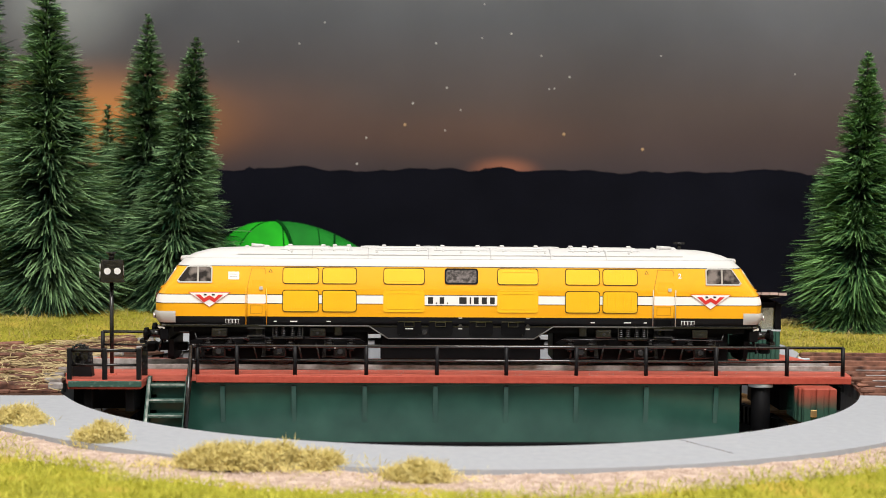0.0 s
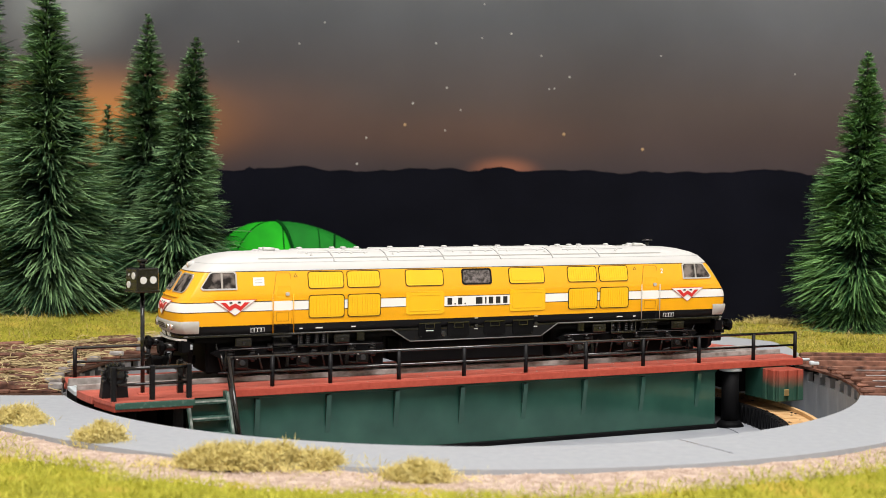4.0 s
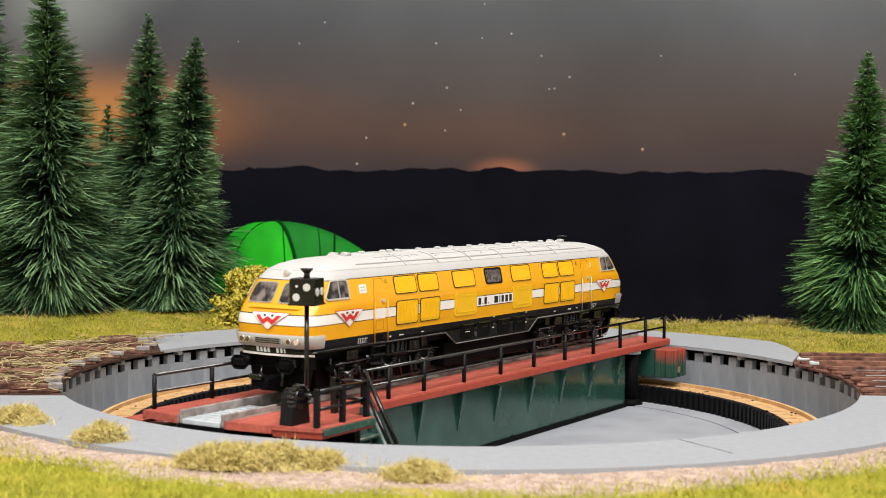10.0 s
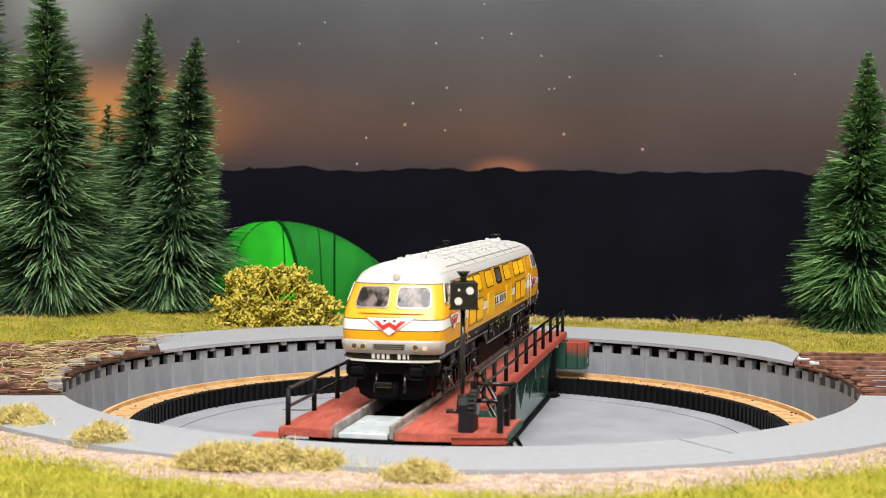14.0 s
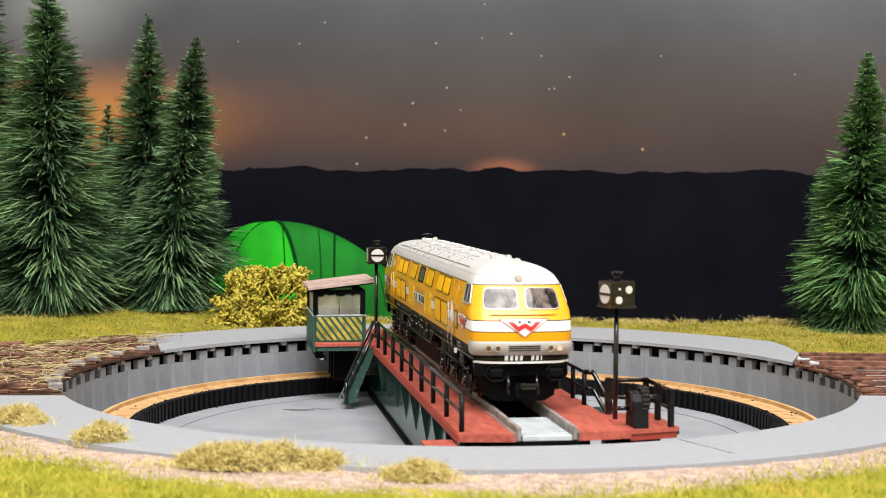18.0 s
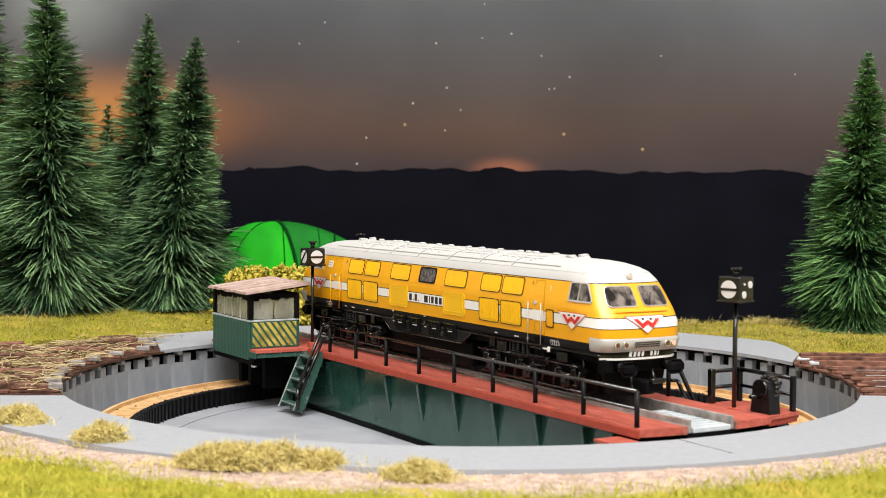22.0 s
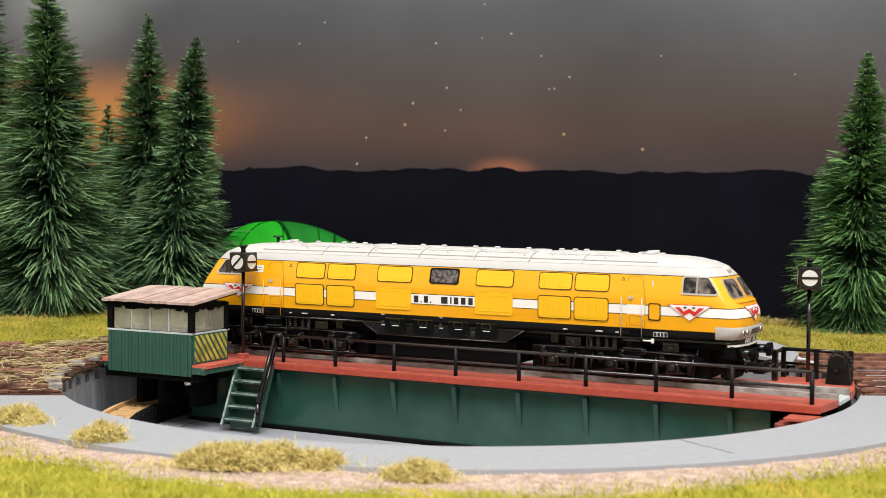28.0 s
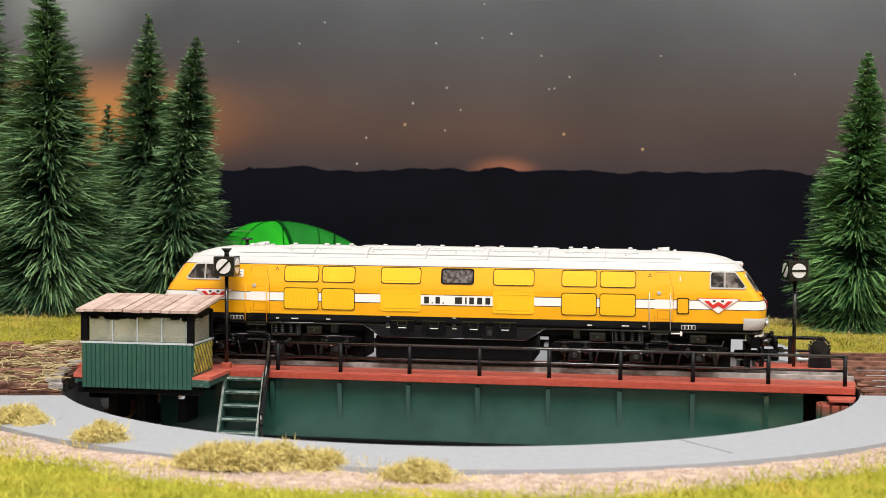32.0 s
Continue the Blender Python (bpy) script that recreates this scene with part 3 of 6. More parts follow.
def stairs(parent, x0, x1, ytop, ybot, ztop, zbot, steps, rail_x, join):
    """Dark green steps between two stringers, with a sloping black handrail."""
    s = 1 if ybot > ytop else -1

    def stringer(x):
        poly = [(ytop - s * 1.0, ztop), (ytop + s * 1.2, ztop), (ybot + s * 1.2, zbot), (ybot - s * 1.6, zbot)]
        return slab(poly, lambda u, v, d: (x - 0.4 + d, u, v), 0.8)
    base = part("stairs", stringer(x0), GREENLT, parent, "dark green plastic steps with worn edges")
    part("stringer", stringer(x1), GREENLT, base)
    for x in (x0, x1):
        poly = [(ytop + s * 1.2, ztop), (ytop + s * 1.34, ztop), (ybot + s * 1.34, zbot), (ybot + s * 1.2, zbot)]
        part("stringer_edge", slab(poly, lambda u, v, d: (x - 0.38 + d, u, v), 0.5), WORN, base)
    for k in range(steps):
        t = (k + 0.6) / steps
        y, z = ytop + (ybot - ytop) * t, ztop + (zbot - ztop) * t
        part("tread", cube(x0 + 0.4, x1 - 0.4, y - 1.2, y + 1.2, z - 0.35, z + 0.35, 0.08), GREENLT, base)
        part("tread_edge", cube(x0 + 0.5, x1 - 0.5, y + s * 1.2, y + s * 1.32, z + 0.08, z + 0.38), WORN, base, "pale worn tread edge" if k == 0 else "")
        part("riser", cube(x0 + 0.4, x1 - 0.4, y - s * 1.1 - 0.15, y - s * 1.1 + 0.15, z - 2.2, z - 0.36), GREEN, base)
    top = (rail_x, ytop, Z_DECK + 6.4)
    low = (rail_x, ybot + s * 0.4, zbot + 5.6)
    part("handrail", rod(bmesh.new(), top, low, 0.45), IRON, base, "black sloping handrail")
    rod_bm = rod(bmesh.new(), low, (rail_x, ybot + s * 0.4, zbot + 0.3), 0.5)
    part("handrail_post", rod_bm, IRON, base)
    rod_bm = rod(bmesh.new(), (rail_x, ytop, Z_DECK + 3.2), (rail_x, ybot + s * 0.4, zbot + 2.6), 0.4)
    part("lower_rail", rod_bm, IRON, base)
    part("joining_rail", rod(bmesh.new(), top, (join[0], join[1], Z_DECK + 6.3), 0.5), IRON, base)
    part("joining_rail", rod(bmesh.new(), (rail_x, ytop, Z_DECK + 3.2), (join[0], join[1], Z_DECK + 3.2), 0.38), IRON, base)
    return base


def disc_at(c, axis, r, depth, seg=16):
    c, axis = Vector(c), Vector(axis)
    return rod(bmesh.new(), c, c + axis * depth, r, seg=seg)


def signal(parent, x, y, foot, centre, w, h, faces, turn=0.0, block=0.3):
    """Lamp-box signal on a post; faces: list of (axis, kind)."""
    base = part("signal_post", rod(bmesh.new(), (x, y, foot), (x, y, centre - h), 0.44, seg=10), IRON, parent, "black turntable signal on a round post")
    part("foot_plate", cube(x - 1.0, x + 1.0, y - 1.0, y + 1.0, foot - 0.1, foot + block, 0.1), DECK, base)
    spin = pose(x * MM, y * MM, 0, 0, 0, turn)
    lb = part("lamp_box", cube(-w, w, -w, w, centre - h, centre + h, 0.2), IRON, base, "square black lamp box")
    lb.matrix_basis = spin
    br = part("box_rim", cube(-w - 0.2, w + 0.2, -w - 0.2, w + 0.2, centre - h - 0.1, centre - h + 0.3, 0.1), IRON, base)
    br.matrix_basis = spin
    part("cowl", rod(bmesh.new(), (x, y, centre + h - 0.1), (x, y, centre + h + 1.4), 0.6, 0.5, 10), IRON, base)
    part("cowl_cap", rod(bmesh.new(), (x, y, centre + h + 0.9), (x, y, centre + h + 1.7), 0.6, 1.25, 12), IRON, base)
    for axis, kind in faces:
        ax = Matrix.Rotation(radians(turn), 3, "Z") @ Vector(axis)
        side = ax.cross(Vector((0, 0, 1)))
        c = Vector((x, y, centre)) + ax * (w - 0.05)
        if kind == "dots":
            for du, dv in ((1.0, -0.95), (-1.0, 0.85)):
                part("lens", disc_at(c + side * du + Vector((0, 0, dv)), ax, 0.68, 0.2), LENS, base, "white round lens")
            part("lens", disc_at(c + side * 0.9 + Vector((0, 0, 1.0)), ax, 0.22, 0.2), LENS, base)
        elif kind == "pair":
            for du in (-1.05, 1.05):
                part("lens", disc_at(c + side * du, ax, 0.72, 0.2), LENS, base, "white round lens")
        else:
            tilt = 0.0 if kind == "bar" else radians(-45)
            part("lens", disc_at(c, ax, w * 0.7, 0.15, 24), LENS, base, "white round disc with a black bar")
            u = side * math.cos(tilt) + Vector((0, 0, 1)) * math.sin(tilt)
            v = -side * math.sin(tilt) + Vector((0, 0, 1)) * math.cos(tilt)
            bm = slab([(-w * 0.72, -0.24), (w * 0.72, -0.24), (w * 0.72, 0.24), (-w * 0.72, 0.24)], lambda a, b, d: c + u * a + v * b + ax * (0.12 + d), 0.15)
            part("bar", bm, IRON, base)


def build_cab(bridge):
    """Control cab on its platform beside the deck."""
    x0, x1, y0, y1 = -78.6, -53.8, -29.6, -16.2
    cab = part("control_cab", cube(x0 + 0.5, x1 - 0.5, y0 + 0.5, y1 - 0.5, 1.0, 1.6), BLACK, bridge, "small green control cab with milky windows and a boarded roof")
    zs, zt, zr = 8.8, 9.3, 15.2
    # boarded lower walls
    n = 24
    wb = (x1 - x0) / n
    board = mesh_of("wall_board", cube(-wb / 2 + 0.05, wb / 2 - 0.05, -0.35, 0.35, -0.9, zs, 0.1), CABGREEN)
    for k in range(n):
        for y in (y0, y1):
            part("wall_board", board, None, cab).matrix_basis = Matrix.Translation(Vector((x0 + wb * (k + 0.5), y, 0)) * MM)
    part("wall_lining", cube(x0 + 0.1, x1 - 0.1, y0 + 0.1, y0 + 0.3, -0.85, zs - 0.1), GREEN, cab)
    part("wall_lining", cube(x0 + 0.1, x1 - 0.1, y1 - 0.3, y1 - 0.1, -0.85, zs - 0.1), GREEN, cab)
    for x in (x0, x1):
        side = part("end_wall", cube(x - 0.3, x + 0.3, y0 + 0.4, y1 - 0.4, 1.95 if x == x1 else -0.8, zs, 0.08), CABGREEN, cab, "green end wall")
        if x == x1:
            ya, yb, wide, slant = y0 + 0.7, y1 - 0.7, 1.05, 4.6
            for k in range(-3, 7):
                c = ya + (yb - ya) * k / 6.6
                poly = [(c, 8.5), (c + wide, 8.5), (c + wide + slant, 2.4), (c + slant, 2.4)]
                for edge, sign in ((ya, 1), (yb, -1)):
                    cut = []
                    for p, q in zip(poly, poly[1:] + poly[:1]):
                        if sign * (p[0] - edge) >= 0:
                            cut.append(p)
                        if (p[0] - edge) * (q[0] - edge) < 0:
                            t = (edge - p[0]) / (q[0] - p[0])
                            cut.append((edge, p[1] + (q[1] - p[1]) * t))
                    poly = cut
                if len(poly) > 2:
                    part("hazard_stripe", slab(poly, lambda u, v, d: (x + 0.26 + d, u, v), 0.14), HAZARD, side, "yellow warning stripe")
    part("sill_strip", rim([(x0, y0), (x1, y0), (x1, y1), (x0, y1)], 0.35, lambda u, v, d: (u, v, zs + d), 0.4), PLATE, cab)
    for x in (x0 + 0.4, x1 - 0.4):
        for y in (y0 + 0.4, y1 - 0.4):
            part("corner_post", cube(x - 0.75, x + 0.75, y - 0.6, y + 0.6, zs, zr + 0.4, 0.1), BLACK, cab)
    for k in range(4):
        a, b = x0 + 1.3 + k * (x1 - x0 - 2.6) / 4, x0 + 1.3 + (k + 1) * (x1 - x0 - 2.6) / 4
        for y in (y0 + 0.3, y1 - 0.3):
            w = part("window", cube(a + 0.25, b - 0.25, y - 0.08, y + 0.08, zt, 14.5), CLEAR, cab, "milky clear window pane")
            part("glazing_bar", cube(b - 0.13, b + 0.13, y - 0.16, y + 0.16, zt, 14.55), PLATE, w)
    for k in range(2):
        a, b = y0 + 1.0 + k * (y1 - y0 - 2) / 2, y0 + 1.0 + (k + 1) * (y1 - y0 - 2) / 2
        for x in (x0 + 0.3, x1 - 0.3):
            part("window", cube(x - 0.08, x + 0.08, a + 0.15, b - 0.15, zt, 14.6), CLEAR, cab, "milky clear window pane")
    for y in (y0 + 0.3, y1 - 0.3):
        part("lintel", cube(x0 + 0.3, x1 - 0.3, y - 0.3, y + 0.3, 14.6, zr + 0.6), BLACK, cab)
    for x in (x0 + 0.3, x1 - 0.3):
        part("lintel", cube(x - 0.3, x + 0.3, y0 + 0.3, y1 - 0.3, 14.6, zr + 0.6), BLACK, cab)
    # ragged black paint along the tops of the windows
    rnd = random.Random(63)
    for k in range(16):
        x = rnd.uniform(x0 + 1, x1 - 1)
        part("paint_edge", cube(x - rnd.uniform(0.3, 1.2), x + rnd.uniform(0.3, 1.2), y0 - 0.02, y0 + 0.2, 14.7 - rnd.uniform(0.2, 0.8), 14.8), BLACK, cab)
    for k in range(9):
        y = rnd.uniform(y0 + 1, y1 - 1)
        part("paint_edge", cube(x1 - 0.2, x1 + 0.02, y - rnd.uniform(0.3, 0.9), y + rnd.uniform(0.3, 0.9), 14.7 - rnd.uniform(0.2, 0.7), 14.8), BLACK, cab)
    # boarded roof rising towards the track
    n = 13
    rx0, rx1, ry0, ry1 = -79.6, -52.0, -31.0, -13.4
    wr = (rx1 - rx0) / n
    for k in range(n):
        a = rx0 + wr * k
        cut = rnd.uniform(-0.35, 0.35)
        poly = [(ry0 + cut, 15.65), (ry1 + cut, 17.7), (ry1 + cut, 18.35), (ry0 + cut, 16.25)]
        lift = rnd.uniform(0.0, 0.24)
        part("roof_board", slab(poly, lambda u, v, d: (a + 0.1 + d, u, v + lift), wr - 0.22), ROOFPINK, cab, "weathered pinkish roof board" if k == 0 else "")
    part("roof_lining", slab([(ry0 + 0.6, 15.4), (ry1 - 0.6, 17.4), (ry1 - 0.6, 18.0), (ry0 + 0.6, 15.9)], lambda u, v, d: (rx0 + 0.5 + d, u, v), rx1 - rx0 - 1), BLACK, cab)
    # platform and its supports
    part("platform", deck_plate(-29.4, -15.1, None, -49.8, 1.15, Z_DECK, 86.0), DECK, bridge, "red painted cab platform")
    part("platform_frame", deck_plate(-29.1, -15.1, None, -50.1, -0.1, 1.14, 85.7), GREENLT, bridge, "worn dark green frame under the platform")
    part("platform_edge", cube(-53.6, -49.8, -29.9, -29.4, -0.2, 1.3), GREENLT, bridge)
    part("platform_beam", cube(-80, -52, -29.2, -27.2, -2.2, 0.2, 0.1), BLACK, bridge)
    part("platform_beam", cube(-80, -52, -20.2, -18.2, -2.2, 0.2, 0.1), BLACK, bridge)
    for x in (-74, -67.5, -58):
        part("support", cube(x - 1, x + 1, -24, -16, -9, -0.3, 0.1), BLACK, bridge)
    part("bulb", disc_at((-57, -27, -3.2), (0, 0, 1), 0.9, 1.2, 10), CHROME, bridge, "small silver lamp under the cab")


def build_bridge():
    bridge = thing("turntable_bridge", "dark green and red model turntable bridge spanning the pit", "turntable bridge")
    for y0, y1 in ((-15.0, -5.6), (5.6, 15.0)):
        part("deck", deck_plate(y0, y1, None, None, 0.5, Z_DECK), DECK, bridge, "red painted walkway with worn streaks")
    for s in (-1, 1):
        xa = arc_x(15.2)
        part("edge_strip", cube(-xa if s > 0 else -53, xa if s < 0 else 58, s * 15.0, s * 15.3, 0.25, Z_DECK - 0.2, 0.08), DECKEDGE, bridge, "bright red edge strip of the deck")
    rnd = random.Random(88)
    vs, fs = [], []
    for _ in range(520):
        x, y, q = rnd.uniform(-84, 84), rnd.choice((-1, 1)) * rnd.uniform(6.2, 14.8), rnd.uniform(0.05, 0.17)
        k = len(vs)
        vs += [(x + q, y, Z_DECK - 0.02), (x - q, y + q * 0.7, Z_DECK - 0.02), (x, y - q, Z_DECK - 0.02), (x, y, Z_DECK + q * 0.8)]
        fs += [(k, k + 1, k + 3), (k + 1, k + 2, k + 3), (k + 2, k, k + 3)]
    part("dust", raw_mesh("dust", vs, fs, SEAM), None, bridge, "pale specks of dust on the walkways")
    # track channel with rails
    part("track_bed", cube(-87.5, 87.5, -5.5, 5.5, -1.4, 0.6), BLACK, bridge, "dark track channel")
    for s in (-1, 1):
        part("rail", cube(-87.3, 87.3, s * 4.5, s * 5.2, 0.6, 2.95, 0.1), RAILSIDE, bridge, "dull worn steel rail")
        part("guard", cube(-87.4, 87.4, s * 5.25, s * 6.1, 0.4, 2.0, 0.1), GUARD, bridge, "grimy dark rail guard")
        part("cover_plate", cube(s * 69, s * 87.6, -4.3, 4.3, 0.6, 1.5, 0.1), PLATE, bridge, "light grey chequered plate between the rails")
        for k in range(9):
            x = s * (70 + 2 * k)
            part("plate_rib", cube(x - 0.35, x + 0.35, -3.9, 3.9, 1.4, 1.66), PLATE, bridge)
    # main girders
    for s in (-1, 1):
        x0, x1 = (-62.0, 67.0) if s > 0 else (-67.0, 76.0)
        g = part("girder", cube(x0, x1, s * 12.0, s * 13.05, -14.0, 0.4, 0.1), GREEN, bridge, "dark green plate girder")
        part("top_flange", cube(x0, x1, s * 12.2, s * 13.7, -0.5, 0.38, 0.1), GREEN, g)
        part("bottom_strip", cube(x0 - 0.4, x1 + 0.4, s * 11.2, s * 13.75, -14.17, -13.15, 0.2), BLACK, g, "black strip along the bottom of the girder")
        xs = [52.4 - 15.55 * k for k in range(8)] if s > 0 else [-40.3 + 15.5 * k for k in range(8)]
        for x in xs:
            poly = [(s * 12.9, -0.6), (s * 14.5, -0.6), (s * 14.3, -2.2), (s * 13.07, -8.8), (s * 12.9, -8.8)]
            part("stiffener", slab(poly, lambda u, v, d: (x - 0.5 + d, u, v), 1.0), GREEN, g)
        part("inner_web", cube(x0, x1, s * 5.5, s * 6.2, -9.0, 0.4), BLACK, g)
    for x in (-50, -25, 0, 25, 50):
        part("cross_beam", cube(x - 1, x + 1, -11.9, 11.9, -8, 0.4), BLACK, bridge)
    # end supports: round columns, bearing boxes and wheels
    for sx, sy in ((-1, 1),):
        part("column", rod(bmesh.new(), (sx * 66.8, sy * 12.4, Z_FLOOR + 0.4), (sx * 66.8, sy * 12.4, 0.0), 2.1, seg=20), BLACK, bridge, "round black corner column")
        part("column_cap", rod(bmesh.new(), (sx * 66.8, sy * 12.4, -0.6), (sx * 66.8, sy * 12.4, 0.3), 2.7, seg=20), PLATE, bridge)
        part("column_foot", rod(bmesh.new(), (sx * 66.8, sy * 12.4, Z_FLOOR + 0.02), (sx * 66.8, sy * 12.4, Z_FLOOR + 1.6), 3.6, 2.3, 20), BLACK, bridge)
    for sx in (-1, 1):
        for sy in (-1, 1):
            if sx != sy:
                xa, xb, yo, zt = (73.6, 81.0, 21.6, 0.2) if sx < 0 else (79.0, 84.6, 19.6, -1.4)
                b = part("bearing_box", cube(sx * xa, sx * xb, sy * 9.0, sy * (yo - 5.2), -7.4, min(zt, 0.1), 0.2), GREEN, bridge, "green ribbed bearing box with a red sprayed end")
                part("end_cap", cube(sx * xa, sx * xb, sy * (yo - 5.2), sy * yo, -7.4, zt, 0.2), OVERSPRAY, b, "green end plate sprayed red at the top")
                for k in range(3):
                    x = xa + 0.9 + (xb - xa - 1.8) * k / 2
                    part("end_rib", cube(sx * (x - 0.8), sx * (x + 0.8), sy * yo, sy * (yo + 0.7), -7.2, zt, 0.15), OVERSPRAY, b)
                part("contact", cube(sx * (xa + 1.6), sx * (xa + 3.0), sy * (yo + 0.6), sy * (yo + 0.85), -5.9, -4.3, 0.1), BRASS, b, "small brass contact")
                for k in range(2):
                    y = yo - 1.2 - 3.0 * k
                    part("side_rib", cube(sx * (xa - 0.6), sx * xa, sy * (y - 0.7), sy * (y + 0.7), -7.2, zt - 0.05, 0.15), OVERSPRAY, b)
            part("wheel", rod(bmesh.new(), (sx * 81.7, sy * 8.2, -7.4), (sx * 81.7 + 0.01, sy * 6.4, -7.4), 1.7, seg=20), CHROME, bridge, "small bright running wheel")
        part("end_beam", cube(sx * 72, sx * 86, -9, 9, -6.5, -1.3, 0.2), BLACK, bridge)
    # platform with signal and winch at one end
    part("platform", deck_plate(15.0, 24.2, 68.2, None, 1.2, Z_DECK, 87.4), DECK, bridge, "red signal platform")
    part("platform_frame", deck_plate(15.0, 24.0, 68.5, None, 0.0, 1.19, 87.1), DECKEDGE, bridge, "red frame under the platform")
    part("platform_edge", cube(68.2, 83.6, 24.2, 24.5, 0.5, 1.75, 0.08), GREENLT, bridge, "green edge strip")
    part("bracket", cube(70, 72, 15, 22.5, -5, 0.1, 0.2), BLACK, bridge)
    part("bracket", cube(79, 81, 15, 22, -5, 0.1, 0.2), BLACK, bridge)
    # railing round the platform
    zr = Z_DECK + 6.2
    pr = part("platform_railing", rod(bmesh.new(), (69.0, 22.9, zr), (83.6, 22.9, zr), 0.42), IRON, bridge, "black railing round the signal platform")
    part("middle_rail", rod(bmesh.new(), (69.0, 22.9, Z_DECK + 3.1), (83.6, 22.9, Z_DECK + 3.1), 0.32), IRON, pr)
    for x in (69.0, 76.2, 83.6):
        part("post", cube(x - 0.5, x + 0.5, 22.4, 23.4, Z_DECK - 0.2, zr + 0.45, 0.15), RACK, pr)
    part("return_rail", rod(bmesh.new(), (69.0, 22.9, zr), (69.0, 15.6, zr), 0.4), IRON, pr)
    part("return_rail", rod(bmesh.new(), (69.0, 22.9, Z_DECK + 3.1), (69.0, 15.6, Z_DECK + 3.1), 0.4), IRON, pr)
    part("post", cube(68.4, 69.6, 15.2, 16.4, Z_DECK - 0.2, zr + 0.5, 0.15), IRON, pr)
    part("end_step", deck_plate(-20.6, -15.2, 80.5, None, -0.6, -0.1, 87.8), DECK, bridge, "low red end plate")
    # winch
    xw, yw = 82.4, 17.2
    prof = [(-2.6, 0), (2.6, 0), (2.1, 4.6), (1.3, 5.8), (0.0, 6.3), (-1.3, 5.8), (-2.1, 4.6)]
    w = part("winch", slab([(xw + u, Z_DECK + v) for u, v in prof], lambda u, v, d: (u, yw - 1.3 + d, v), 2.6), RACK, bridge, "black hand winch on the platform")
    part("gear", rod(bmesh.new(), (xw, yw - 1.7, Z_DECK + 4.5), (xw, yw + 1.7, Z_DECK + 4.5), 1.8, seg=16), IRON, w)
    for k in range(13):
        a = math.pi * (-0.15 + 1.3 * k / 12)
        x, z = xw + 2.3 * math.cos(a), Z_DECK + 4.5 + 2.3 * math.sin(a)
        part("gear_tooth", cube(x - 0.27, x + 0.27, yw + 0.2, yw + 1.6, z - 0.27, z + 0.27, 0.1), DARKSTEEL, w)
    part("crank", rod(bmesh.new(), (xw, yw - 3.8, Z_DECK + 3.2), (xw, yw - 1.2, Z_DECK + 3.2), 0.4), IRON, w)
    part("crank", rod(bmesh.new(), (xw, yw + 1.2, Z_DECK + 5.2), (xw, yw + 3.8, Z_DECK + 5.2), 0.4), IRON, w)
    railing(bridge, [57.9, 49.3, 36.6, 21.0, 5.5, -9.8, -25.3, -40.7, -56.3, -72.1, -84.6], 14.2)
    railing(bridge, [-39.0, -24.6, -9.0, 6.6, 21.9, 37.3, 52.7, 68.5, 84.3], -14.2)
    stairs(bridge, 59.6, 67.9, 15.6, 24.3, 1.7, -13.6, 5, 59.0, (57.9, 14.2))
    stairs(bridge, -50.3, -41.4, -15.4, -21.8, 1.7, -12.5, 5, -40.6, (-39.0, -14.2))
    signal(bridge, 76.3, 15.0, Z_DECK, 24.6, 2.4, 2.35, [((1, 0, 0), "dots"), ((0, 1, 0), "pair"), ((0, -1, 0), "bar"), ((-1, 0, 0), "slash")], 15.0)
    signal(bridge, -51.2, -13.4, Z_DECK, 25.1, 2.4, 2.2, [((1, 0, 0), "bar"), ((0, -1, 0), "slash"), ((-1, 0, 0), "bar"), ((0, 1, 0), "dots")], block=1.3)
    build_cab(bridge)
    return bridge


bridge = build_bridge()

# ---------------------------------------------------------------- the locomotive
PROFILE = [(8.95, 12.3), (9.25, 14.2), (9.4, 17.1), (9.4, 19.1), (9.4, 20.6), (8.9, 23.0), (8.35, 25.3), (8.25, 25.7), (7.5, 27.1), (6.4, 28.0), (4.9, 28.7), (3.6, 29.05), (2.4, 29.25), (0.0, 29.4)]
NOSE = [(12.3, 67.8), (14.2, 68.7), (17.1, 68.8), (18.6, 68.6), (19.1, 68.2), (20.6, 67.2), (22.0, 66.2), (23.0, 65.6), (25.3, 64.0), (25.7, 63.6), (27.1, 62.1), (28.0, 60.1), (28.7, 57.4), (29.05, 54.8), (29.25, 50.0), (29.4, 40.0)]


def lerp_table(table, key):
    if key <= table[0][0]:
        return table[0][1]
    for (a, va), (b, vb) in zip(table, table[1:]):
        if key <= b:
            return va + (vb - va) * (key - a) / (b - a)
    return table[-1][1]


HALF = [(z, y) for y, z in PROFILE]
ROOF = [(y, z) for y, z in PROFILE[::-1]]


def half_width(z):
    return lerp_table(HALF, z)


def nose_x(y, z):
    w = max(half_width(z), 0.01)
    q = min(abs(y) / w, 1.0)
    return lerp_table(NOSE, z) - 1.1 * q ** 2 - 1.5 * q ** 9


